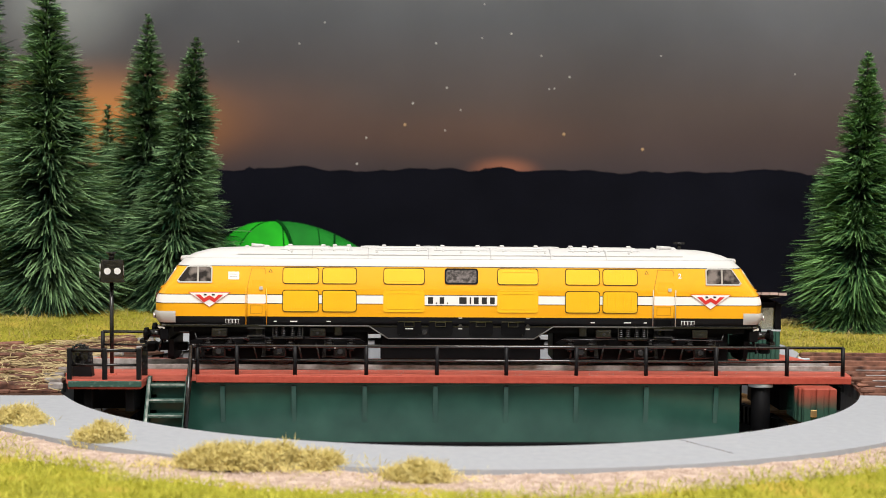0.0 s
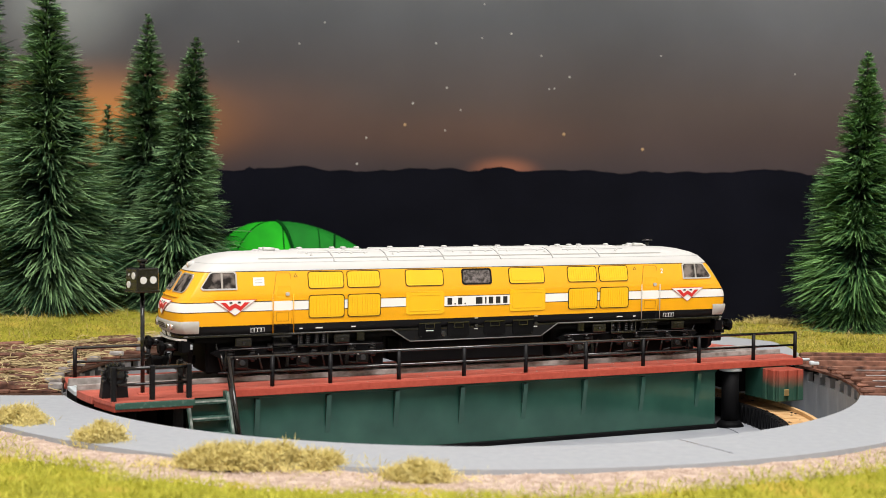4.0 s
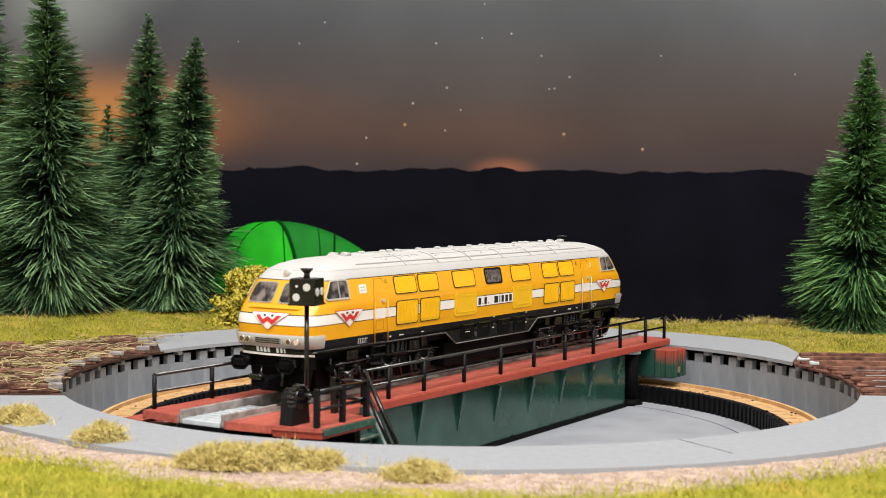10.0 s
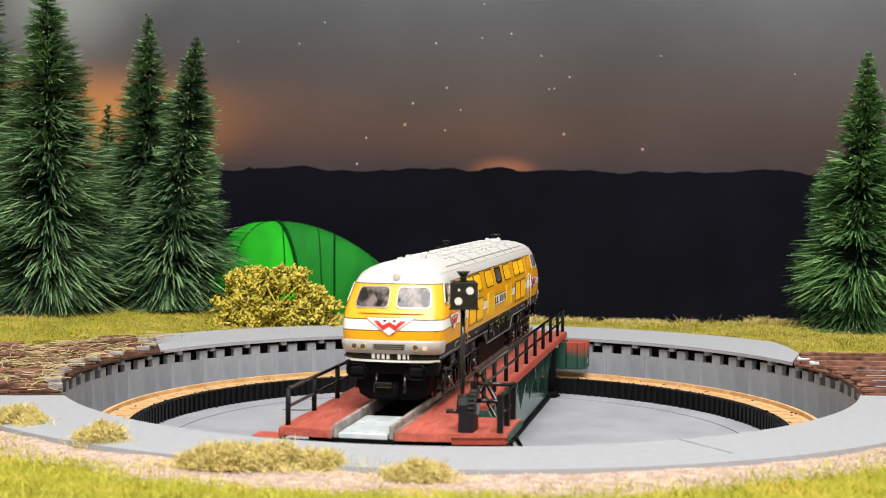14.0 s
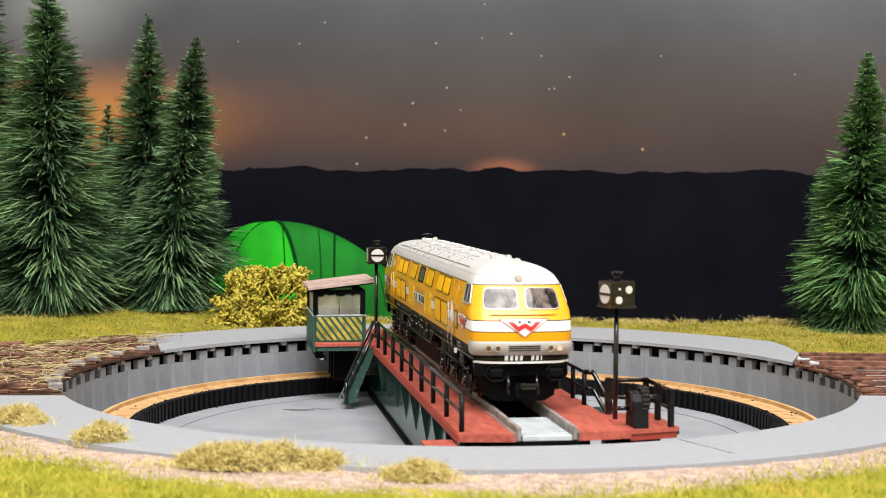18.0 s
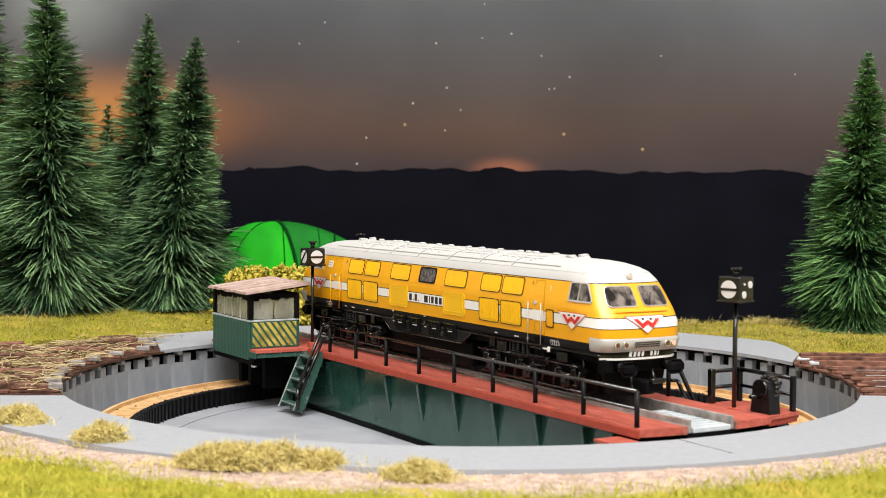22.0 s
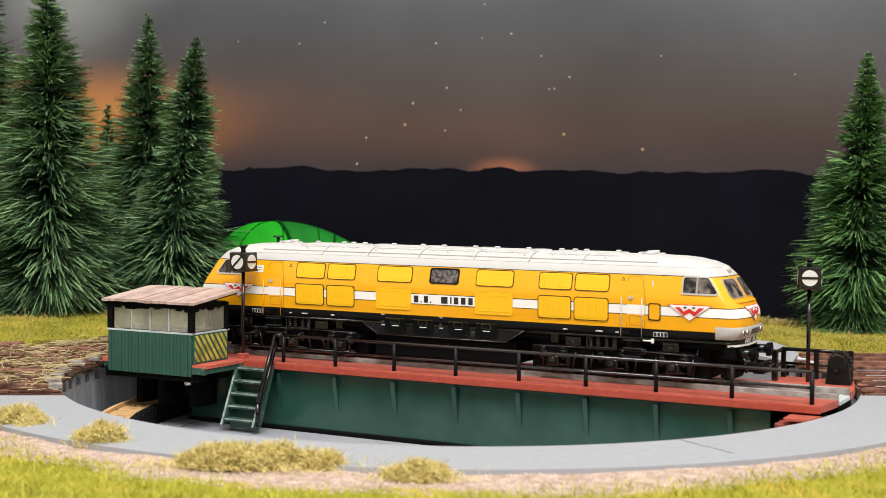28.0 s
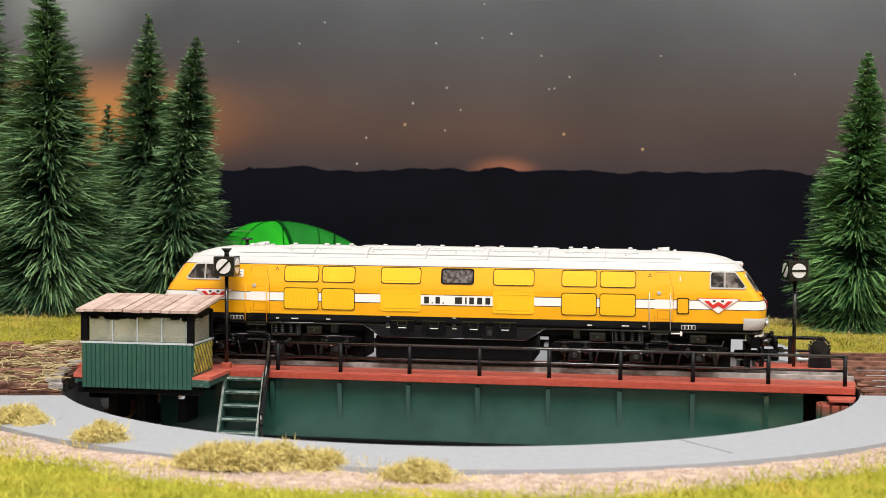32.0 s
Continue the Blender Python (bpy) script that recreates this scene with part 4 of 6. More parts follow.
def curved(poly, place, depth, n=10):
    """A convex outline laid on a curved surface in upright strips."""
    us = sorted({round(p[0], 4) for p in poly} | {min(p[0] for p in poly) + (max(p[0] for p in poly) - min(p[0] for p in poly)) * k / n for k in range(n + 1)})
    cols = []
    for u in us:
        vs = []
        for (a, va), (b, vb) in zip(poly, poly[1:] + poly[:1]):
            if min(a, b) - 1e-6 <= u <= max(a, b) + 1e-6:
                if abs(a - b) < 1e-9:
                    vs += [va, vb]
                else:
                    vs.append(va + (vb - va) * (u - a) / (b - a))
        cols.append((u, min(vs), max(vs)))
    bm = bmesh.new()
    rows = [[bm.verts.new(place(u, lo + (hi - lo) * q / 4, depth)) for q in range(5)] for u, lo, hi in cols]
    for r0, r1 in zip(rows, rows[1:]):
        for q in range(4):
            bm.faces.new((r0[q], r1[q], r1[q + 1], r0[q + 1]))
    ring = [r[0] for r in rows] + [v for v in rows[-1][1:]] + [r[4] for r in rows[-2::-1]] + [v for v in rows[0][3:0:-1]]
    c = bm.verts.new(place(sum(p[0] for p in poly) / len(poly), sum(p[1] for p in poly) / len(poly), -0.4))
    for a, b in zip(ring, ring[1:] + ring[:1]):
        bm.faces.new((a, b, c))
    bmesh.ops.recalc_face_normals(bm, faces=bm.faces)
    return bm


def on_side(s):
    """Surface map of one long side: u along the body, v up, d outwards."""
    return lambda u, v, d: (u, s * (half_width(v) + d), v)


def on_nose(e):
    """Surface map of one nose: u across, v up, d outwards."""
    return lambda u, v, d: (e * (nose_x(u, v) + d), u, v)


def shell(zs, out=0.0, close=False):
    """A belt of the body round both sides and both noses between the heights zs."""
    vs, fs = [], []
    ys = [-1, -0.96, -0.9, -0.8, -0.6, -0.3, 0, 0.3, 0.6, 0.8, 0.9, 0.96, 1]
    xs = [-1, -0.9, -0.6, -0.2, 0.2, 0.6, 0.9, 1]
    n = 0
    for z in zs:
        w = half_width(z)
        row = []
        for q in ys:
            row.append((nose_x(q * w, z) + out, q * (w + out), z))
        xe = nose_x(w, z)
        for t in xs[::-1][1:-1]:
            row.append((xe * t, w + out, z))
        for q in ys[::-1]:
            row.append((-(nose_x(q * w, z) + out), q * (w + out), z))
        for t in xs[1:-1]:
            row.append((xe * t, -w - out, z))
        n = len(row)
        vs += row
    for r in range(len(zs) - 1):
        for k in range(n):
            a, b = r * n + k, r * n + (k + 1) % n
            fs.append((a, b, b + n, a + n))
    if close:
        fs.append(tuple(range(n))[::-1])
    return vs, fs


def wheelset(loco, x):
    w = part("axle", rod(bmesh.new(), (x, -4.0, 6.0), (x, 4.0, 6.0), 0.7), IRON, loco)
    for s in (-1, 1):
        part("wheel", rod(bmesh.new(), (x, s * 3.9, 6.0), (x, s * 5.3, 6.0), 3.05, seg=24), IRON, w, "dark spoked wheel")
        part("flange", rod(bmesh.new(), (x, s * 3.6, 6.0), (x, s * 3.95, 6.0), 3.5, seg=24), SLEEPER, w)


def text_part(words, size, parent, m, material, label, stretch=1.0):
    cu = bpy.data.curves.new("lettering", "FONT")
    cu.body = words
    cu.size = size * MM
    cu.extrude = 0.02 * MM
    cu.offset = 0.05 * MM
    cu.align_x, cu.align_y = "CENTER", "CENTER"
    cu.resolution_u = 3
    tmp = new("lettering_source", cu)
    dg = bpy.context.evaluated_depsgraph_get()
    me = bpy.data.meshes.new_from_object(tmp.evaluated_get(dg))
    bpy.data.objects.remove(tmp)
    me.materials.clear()
    me.materials.append(material)
    me.transform(Matrix.Diagonal((stretch, 1, 1, 1)))
    ob = part("lettering", me, None, parent, label)
    ob.matrix_basis = m
    return ob


def letter_bars(widths, size, gap, parent, place, material):
    """A row of plain bars, one for each letter; 0 is a space."""
    total = sum(w if w else 1.0 for w in widths) * size + gap * (len(widths) - 1)
    u = -total / 2
    for w in widths:
        ww = (w if w else 1.0) * size
        if w:
            v0, v1 = (-0.5, 0.5) if w > 0.3 else (-0.5, -0.3)
            a, b = u + ww * 0.11, u + ww * 0.89
            part("letter_bar", slab([(a, v0 * size * 1.3), (b, v0 * size * 1.3), (b, v1 * size * 1.3), (a, v1 * size * 1.3)], place, 0.05), material, parent)
        u += ww + gap


def emblem(loco, place):
    """White triangle with a red zigzag; place maps (u, v, d) with u, v about the emblem's middle top."""
    tri = part("emblem", curved([(-4.75, 0), (4.75, 0), (0, -3.4)], place(0.06), 0.1), RED, loco, "white triangular emblem with a red zigzag")
    part("emblem_field", curved([(-4.45, -0.12), (4.45, -0.12), (0, -3.26)], place(0.14), 0.08), STRIPE, tri)
    z = [(-3.1, -0.55), (-2.0, -0.55), (-1.2, -1.4), (0, -0.72), (1.2, -1.4), (2.0, -0.55), (3.1, -0.55), (1.15, -2.3), (0, -1.6), (-1.15, -2.3)]
    for half in ([0, 1, 2, 9], [2, 3, 8, 9], [3, 4, 7, 8], [4, 5, 6, 7]):
        part("zigzag", curved([z[i] for i in half], place(0.24), 0.08, 4), RED, tri)
    for u in (-0.9, 0.9):
        part("letter_bar", slab([(u - 0.3, -0.4), (u + 0.3, -0.4), (u + 0.3, -0.75), (u - 0.3, -0.75)], place(0.26), 0.06), INK, tri)


def build_loco():
    loco = thing("locomotive", "yellow and white diesel locomotive model on the turntable track", "locomotive")
    belts = (("sill_band", [12.3, 13.2, 14.2], SILL, "black lower sill"), ("lower_body", [14.2, 15.5, 17.1], YELLOW, "yellow painted lower body"),
             ("white_stripe", [17.1, 18.1, 19.1], STRIPE, "white stripe round the body"),
             ("upper_body", [19.1, 20.0, 20.6, 22.0, 23.0, 24.2, 25.3], YELLOW, "yellow painted upper body"),
             ("roof", [25.3, 25.7, 26.4, 27.1, 27.6, 28.0, 28.4, 28.7, 29.05, 29.25, 29.35, 29.4], CREAM, "off-white rounded roof"))
    made = {}
    for name, zs, mat, lab in belts:
        vs, fs = shell(zs, close=(name == "sill_band"))
        made[name] = part(name, raw_mesh(name, vs, fs, mat, True), None, loco, lab)
    # pinstripes at the colour borders
    for z in (17.1, 19.1, 25.35):
        part("pinstripe", raw_mesh("pinstripe", *shell([z - 0.07, z + 0.07], 0.03), SILL if z < 25 else INK, True), None, loco)
    part("roof_seam", raw_mesh("roof_seam", *shell([27.05, 27.13], 0.03), SEAM, True), None, loco)
    part("lamp_belt", raw_mesh("lamp_belt", *shell([11.9, 12.3], 0.25), IRON), None, loco)
    for s in (-1, 1):
        shift = 0.8 if s < 0 else 0.0
        S0 = on_side(s)

        def S(u, v, d):
            return S0(u + shift, v, d)

        def side(name, poly, mat, depth, off=0.0, label="", parent=loco):
            return part(name, slab(poly, lambda u, v, d: S(u, v, off + d), depth), mat, parent, label)
        # grilles and hatches; mirrored so that both sides read the same from outside
        k = s
        for a, b, z0, z1, lou in ((39.7, 31.8, 21.6, 25.05, 1), (30.9, 23.4, 21.6, 25.05, 1), (17.3, 8.3, 21.6, 25.05, 0), (-8.1, -17.1, 21.6, 25.05, 0),
                                  (-23.3, -30.9, 21.6, 25.05, 1), (-31.7, -39.4, 21.6, 25.05, 1), (39.7, 31.8, 15.35, 20.1, 1), (30.9, 23.4, 15.35, 20.1, 1),
                                  (17.3, 8.3, 15.4, 20.2, 0), (-8.1, -17.1, 15.4, 20.2, 0), (-23.3, -30.9, 15.35, 20.1, 1), (-31.7, -39.4, 15.35, 20.1, 1)):
            poly = rounded(a * k, b * k, z0, z1, 0.6)
            dark = not (z0 < 16 and not lou)
            g = side("grille" if lou else "hatch", poly, HATCH, 0.14, 0.0, "yellow louvred grille" if lou else "yellow hatch")
            part("outline", rim(grow(poly, -0.05), 0.14, lambda u, v, d: S(u, v, 0.05 + d), 0.13), SILL if dark else HATCH, g)
            if lou:
                m = 12
                for q in range(m):
                    u = a * k + (b - a) * k * (q + 0.9) / (m + 0.8)
                    part("slat", slab([(u - 0.15, z0 + 0.45), (u + 0.15, z0 + 0.45), (u + 0.15, z1 - 0.45), (u - 0.15, z1 - 0.45)], lambda uu, v, d: S(uu, v, 0.1 + d), 0.13), HATCH, g)
            else:
                part("inset", rim(grow(poly, -0.75), 0.15, lambda u, v, d: S(u, v, 0.12 + d), 0.08), HATCH, g)
        # middle window
        poly = rounded(3.65, -3.6, 21.65, 25.0, 0.6)
        w = side("window", poly, ENGINE, 0.05, 0.0, "dark window into the engine room")
        part("window_frame", rim(grow(poly, -0.25), 0.35, lambda u, v, d: S(u, v, 0.0 + d), 0.16), SILL, w)
        # name board
        bd = side("name_board", [(-8.28, 16.9), (8.28, 16.9), (8.28, 19.05), (-8.28, 19.05)], STRIPE, 0.1, 0.0, "white name board with black lettering")
        part("board_rim", rim([(-8.28, 16.9), (8.28, 16.9), (8.28, 19.05), (-8.28, 19.05)], 0.12, lambda u, v, d: S(u, v, d), 0.08), SILL, bd)
        letter_bars([1.0, 0.25, 0.9, 0.25, 0, 1.45, 0.3001, 0.95, 1.0, 0.95][::-1 if s > 0 else 1], 1.44, 0.40, bd, lambda u, v, d: S(u, 17.97 + v * 0.8, 0.1 + d), INK)
        for e in (-1, 1):
            # doors with handrails and steps
            x0, x1 = (47.5, 43.6) if e > 0 else (-43.2, -47.6)
            dp = [(x1, 14.35), (x0, 14.35), (x0, 20.6), (x0 - 0.9, 24.9), (x1 + 0.4, 24.9), (x1, 24.4)]
            door = part("door", curved(dp, S, 0.07), YELLOW, loco, "yellow cab door")
            part("door_gap", rim([(x1, 14.35), (x0, 14.35), (x0, 20.6), (x0 - 0.9, 24.9), (x1 + 0.4, 24.9), (x1, 24.4)], 0.12, lambda u, v, d: S(u, v, d), 0.14), GAP, door)
            part("door_panel", rim([(x1 + 0.7, 14.9), (x0 - 0.7, 14.9), (x0 - 0.7, 16.7), (x1 + 0.7, 16.7)], 0.09, lambda u, v, d: S(u, v, 0.05 + d), 0.08), GAP, door)
            part("door_stripe", slab([(x0, 17.1), (x1, 17.1), (x1, 19.1), (x0, 19.1)], lambda u, v, d: S(u, v, 0.03 + d), 0.06), STRIPE, door)
            part("door_handle", slab(rounded(x1 + 0.5, x1 + 1.3, 20.2, 20.9, 0.2), lambda u, v, d: S(u, v, 0.05 + d), 0.3), SILVER, door, "small grey door handle")
            for x in (x0 + 0.3, x1 - 0.35):
                part("grab_rail", rod(bmesh.new(), (x, s * 9.85, 12.4), (x, s * 9.85, 20.6), 0.10), YELLOW if e * s > 0 else SILVER, door, "thin upright grab rail")
            if e > 0 and s < 0:
                valve = part("valve", rod(bmesh.new(), (48.0, s * 9.3, 11.7), (50.2, s * 9.5, 11.75), 0.17, seg=8), STRIPE, loco, "small white valve beside the steps")
                part("valve_body", cube(49.9, 50.4, s * 9.2, s * 9.75, 11.2, 12.2, 0.1), STRIPE, valve)
            st = part("step_frame", cube(x1 + 0.2, x0 - 0.2, s * 7.4, s * 8.6, 8.2, 12.3), BLACK, loco, "black entry steps")
            for z in (8.2, 9.9, 11.6):
                part("step", cube(x1, x0, s * 8.3, s * 9.5, z - 0.15, z + 0.15), DARKSTEEL, st)
            part("step_recess", slab([(x1 + 0.4, 12.5), (x0 - 0.4, 12.5), (x0 - 0.4, 13.8), (x1 + 0.4, 13.8)], lambda u, v, d: S(u, v, d), 0.08), BLACK, st)
            # cab side window
            if e > 0:
                poly = [(55.5, 22.0), (62.5, 22.0), (62.9, 22.4), (60.9, 25.2), (60.4, 25.4), (55.9, 25.4), (55.5, 25.0)]
            else:
                poly = [(-55.0, 22.0), (-62.3, 22.0), (-62.7, 22.4), (-60.8, 25.2), (-60.3, 25.4), (-55.4, 25.4), (-55.0, 25.0)]
            poly = [(u, v - 0.15) for u, v in poly]
            w = side("window", poly, PANE, 0.05, 0.0, "cab side window in a silver frame")
            part("window_frame", rim(grow(poly, -0.1), 0.3, lambda u, v, d: S(u, v, d), 0.2), SILVER, w)
            part("window_bar", slab([(e * 58.3, 21.9), (e * 58.7, 21.9), (e * 58.7, 25.2), (e * 58.3, 25.2)], lambda u, v, d: S(u, v, d), 0.18), FRAME, w)
            emblem(loco, lambda off, e=e, s=s, S0=S0: (lambda u, v, d: S0(e * 55.9 + (0.0 if s > 0 else 1.3 + 0.8 * e) + u, 19.6 + v, off + d)))
            if s < 0 and e > 0:
                hp = rounded(48.4, 50.9, 16.1, 19.5, 0.4)
                h = side("hatch", hp, YELLOW, 0.14, 0.0, "small yellow hatch beside the door")
                part("outline", rim(grow(hp, -0.12), 0.2, lambda u, v, d: S(u, v, 0.05 + d), 0.13), SILL, h)
            # small labels and numerals on the side
            if e * s < 0:
                m = pose((e * 49.0 + shift) * MM, s * (half_width(23.6) + 0.1) * MM, 23.6 * MM, 90, 0, 0 if s < 0 else 180)
                text_part("1" if e > 0 else "2", 1.5, loco, m, WHITEINK, "small white cab numeral")
            ws = side("warning_sign", [(e * 42.0, 24.0), (e * 42.0 + 0.9, 24.0), (e * 42.0 + 0.45, 24.8)], INK, 0.05, 0.02, "small black warning triangle")
            side("sign_field", [(e * 42.0 + 0.2, 24.1), (e * 42.0 + 0.7, 24.1), (e * 42.0 + 0.45, 24.55)], HATCH, 0.05, 0.05, "", ws)
            if e * s > 0:
                side("notice", [(e * 51.8, 22.4), (e * 49.4, 22.4), (e * 49.4, 24.1), (e * 51.8, 24.1)], STRIPE, 0.05, 0.0, "small white notice")
                [side("notice_bar", [(e * 51.5, zz), (e * 49.8, zz), (e * 49.8, zz + 0.16), (e * 51.5, zz + 0.16)], SEAM, 0.05, 0.03) for zz in (22.9, 23.5)]
            side("data_panel", [(e * 52.4, 12.65), (e * 49.4, 12.65), (e * 49.4, 13.6), (e * 52.4, 13.6)], WHITEINK, 0.04, 0.02, "small white data panel on the sill")
            for q in range(4):
                side("panel_cell", [(e * (52.3 - q * 0.75), 12.7), (e * (51.75 - q * 0.75), 12.7), (e * (51.75 - q * 0.75), 13.5), (e * (52.3 - q * 0.75), 13.5)], INK, 0.04, 0.05)
            for u, w2 in ((36.5, 1.6), (29, 1.0), (41, 0.7)):
                side("sill_marking", [(e * u, 13.0), (e * (u + w2), 13.0), (e * (u + w2), 13.25), (e * u, 13.25)], WHITEINK, 0.04, 0.02)
        # deep skirt between the bogies
        poly = [(-20.4, 12.3), (20.4, 12.3), (16.2, 9.4), (-16.2, 9.4)]
        sk = part("skirt", slab(poly, lambda u, v, d: (u, s * (8.5 + d), v), 0.62), SILL, loco, "black skirt with service flaps")
        edge = [(-20.6, 12.15), (-16.3, 9.4), (16.3, 9.4), (20.6, 12.15)]
        # one side takes the painted grey glint, the other plain gloss black
        for (u0, v0), (u1, v1) in zip(edge, edge[1:]):
            part("skirt_edge", rod(bmesh.new(), (u0, s * 9.2, v0), (u1, s * 9.2, v1), 0.14, seg=8), EDGEGLINT if s > 0 else GLOSS, sk, "thin skirt edge" if u0 < -20 else "")
        for q, u in enumerate((-11.6, -4.4, 4.6, 11.6)):
            f = part("flap", slab(rounded(u - 2.7, u + 2.7, 9.95, 13.2, 0.8), lambda a, b, d: (a, s * (9.1 + d), b), 0.2), BLACK, sk)
            part("flap_handle", rim([(u - 1.0, 12.2), (u + 1.0, 12.2), (u + 1.0, 13.0), (u - 1.0, 13.0)], 0.16, lambda a, b, d: (a, s * (9.28 + d), b), 0.16), GLOSS, f)
            part("flap_lip", slab(rounded(u - 2.6, u + 2.6, 13.12, 13.36, 0.1), lambda a, b, d: (a, s * (9.1 + d), b), 0.34), GLOSS, f)
            for w in (-2.1, 2.1):
                part("flap_rivet", rod(bmesh.new(), (u + w, s * 9.28, 10.3), (u + w, s * 9.42, 10.3), 0.13, seg=8), DARKSTEEL, f)
            if q == 3 or s < 0:
                part("flap_marking", slab([(u - 0.9, 11.5), (u + 0.9, 11.5), (u + 0.9, 11.68), (u - 0.9, 11.68)], lambda a, b, d: (a, s * (9.3 + d), b), 0.04), WHITEINK, f)
        for u in (-14.9, 0.2):
            pt = part("filler", rod(bmesh.new(), (u, s * 9.05, 12.3), (u, s * 9.5, 12.3), 0.42, seg=12), DARKSTEEL, sk)
            part("filler_mark", slab([(u - 0.45, 11.5), (u + 0.45, 11.5), (u + 0.45, 11.75), (u - 0.45, 11.75)], lambda a, b, d: (a, s * (9.12 + d), b), 0.06), WHITEINK, pt)
            part("filler_cap", slab([(u - 0.4, 13.9), (u + 0.4, 13.9), (u + 0.4, 14.15), (u - 0.4, 14.15)], lambda a, b, d: (a, s * (9.25 + d), b), 0.12), SILVER, pt)
        part("drain_plug", rod(bmesh.new(), (8.2, s * 9.1, 10.8), (8.2, s * 9.45, 10.8), 0.7, 0.55, 14), DARKSTEEL, sk)
        part("belly_tank", cube(-18, 18, s * 0.2, s * 7.6, 4.4, 9.8, 0.4), BLACK, loco, "black underfloor tank")
        for e in (-1, 1):
            for x0, x1, z in ((20.6, 66.5, 12.15),):
                part("sill_edge", rod(bmesh.new(), (e * x0, s * 9.15, z), (e * x1, s * 8.95, z), 0.16), EDGEGLINT if s > 0 else GLOSS, loco, "thin sill edge")
    # bogies with axle boxes, springs and brake rods
    for e in (-1, 1):
        bg = part("bogie", cube(e * 21, e * 61, -5.5, 5.5, 3.9, 11.6, 0.4), BLACK, loco, "black three-axle bogie")
        for x in (27.0, 40.5, 54.0):
            wheelset(loco, e * x)
        for s in (-1, 1):
            part("side_frame", slab([(21.5, 8.4), (24, 9.6), (58, 9.6), (60.5, 8.4), (58, 7.0), (24, 7.0)], lambda u, v, d: (e * u, s * (6.6 + d), v), 1.0), BLACK, bg)
            for x in (27.0, 40.5, 54.0):
                part("axle_box", cube(e * (x - 1.5), e * (x + 1.5), s * 7.3, s * 8.4, 4.9, 7.6, 0.3), IRON, bg)
                for q in (-2.4, 2.4):
                    part("spring", rod(bmesh.new(), (e * (x + q), s * 7.6, 6.4), (e * (x + q), s * 7.6, 9.4), 0.75, seg=8), IRON, bg)
                    for z in (6.9, 7.5, 8.1, 8.7):
                        part("spring_turn", rod(bmesh.new(), (e * (x + q), s * 7.6, z - 0.12), (e * (x + q), s * 7.6, z + 0.12), 0.95, seg=8), SILL, bg)
                part("brake_rod", rod(bmesh.new(), (e * (x - 3.4), s * 7.2, 4.6), (e * (x + 3.4), s * 7.2, 5.3), 0.3), IRON, bg)
            for q in (36.0, 37.6, 39.6, 41.2):
                coil = part("coil_spring", rod(bmesh.new(), (e * q, s * 8.2, 9.6), (e * q, s * 8.2, 12.0), 0.38, seg=8), BLACK, bg)
                for k in range(5):
                    part("coil", rod(bmesh.new(), (e * q, s * 8.2, 9.85 + 0.45 * k), (e * q, s * 8.2, 10.05 + 0.45 * k), 0.6, seg=8), DARKSTEEL, coil)
            part("spring_frame", rim([(e * 35.4, 9.7), (e * 41.8, 9.7), (e * 41.8, 12.0), (e * 35.4, 12.0)], 0.2, lambda u, v, d: (u, s * (8.7 + d), v), 0.25), DARKSTEEL, bg)
            for x in (27.0, 40.5, 54.0):
                part("axle_cap", rod(bmesh.new(), (e * x, s * 8.3, 6.3), (e * x, s * 8.75, 6.3), 0.75, 0.6, 12), DARKSTEEL, bg)
                part("box_link", rod(bmesh.new(), (e * (x - 2.6), s * 8.2, 8.0), (e * (x + 1.2), s * 8.35, 6.9), 0.24, seg=6), DARKSTEEL, bg)
                part("box_bolt", rod(bmesh.new(), (e * (x + 1.1), s * 8.3, 7.2), (e * (x + 1.1), s * 8.6, 7.2), 0.22, seg=8), SILVER, bg)
                part("shoe_hanger", slab([(e * (x + 3.0), 8.9), (e * (x + 3.5), 8.9), (e * (x + 4.1), 5.0), (e * (x + 3.3), 5.0)], lambda u, v, d: (u, s * (7.8 + d), v), 0.4), IRON, bg)
                part("brake_shoe", slab([(e * (x + 3.0), 7.4), (e * (x + 3.9), 7.0), (e * (x + 3.9), 5.2), (e * (x + 3.2), 5.0)], lambda u, v, d: (u, s * (6.9 + d), v), 0.9), DARKSTEEL, bg)
            part("air_pipe", rod(bmesh.new(), (e * 22.5, s * 8.6, 9.2), (e * 34.8, s * 8.6, 9.35), 0.16, seg=6), DARKSTEEL, bg)
            part("air_pipe", rod(bmesh.new(), (e * 42.4, s * 8.6, 9.35), (e * 59.0, s * 8.6, 9.1), 0.16, seg=6), DARKSTEEL, bg)
            part("sand_pipe", rod(bmesh.new(), (e * 59.4, s * 7.6, 10.5), (e * 57.6, s * 6.2, 3.8), 0.26, seg=6), IRON, bg)
            part("spring_tray", cube(e * 35.2, e * 42.0, s * 7.5, s * 8.9, 9.1, 9.6, 0.1), IRON, bg)
            part("brake_pull_rod", rod(bmesh.new(), (e * 23, s * 7.9, 4.5), (e * 59, s * 7.9, 4.3), 0.22, seg=6), DARKSTEEL, bg)
            for q in (24.5, 31.5, 35.5, 45.5, 49.5, 57.5):
                part("brake_lever", rod(bmesh.new(), (e * q, s * 7.8, 4.5), (e * (q + 0.9), s * 7.8, 8.2), 0.3, seg=6), IRON, bg)
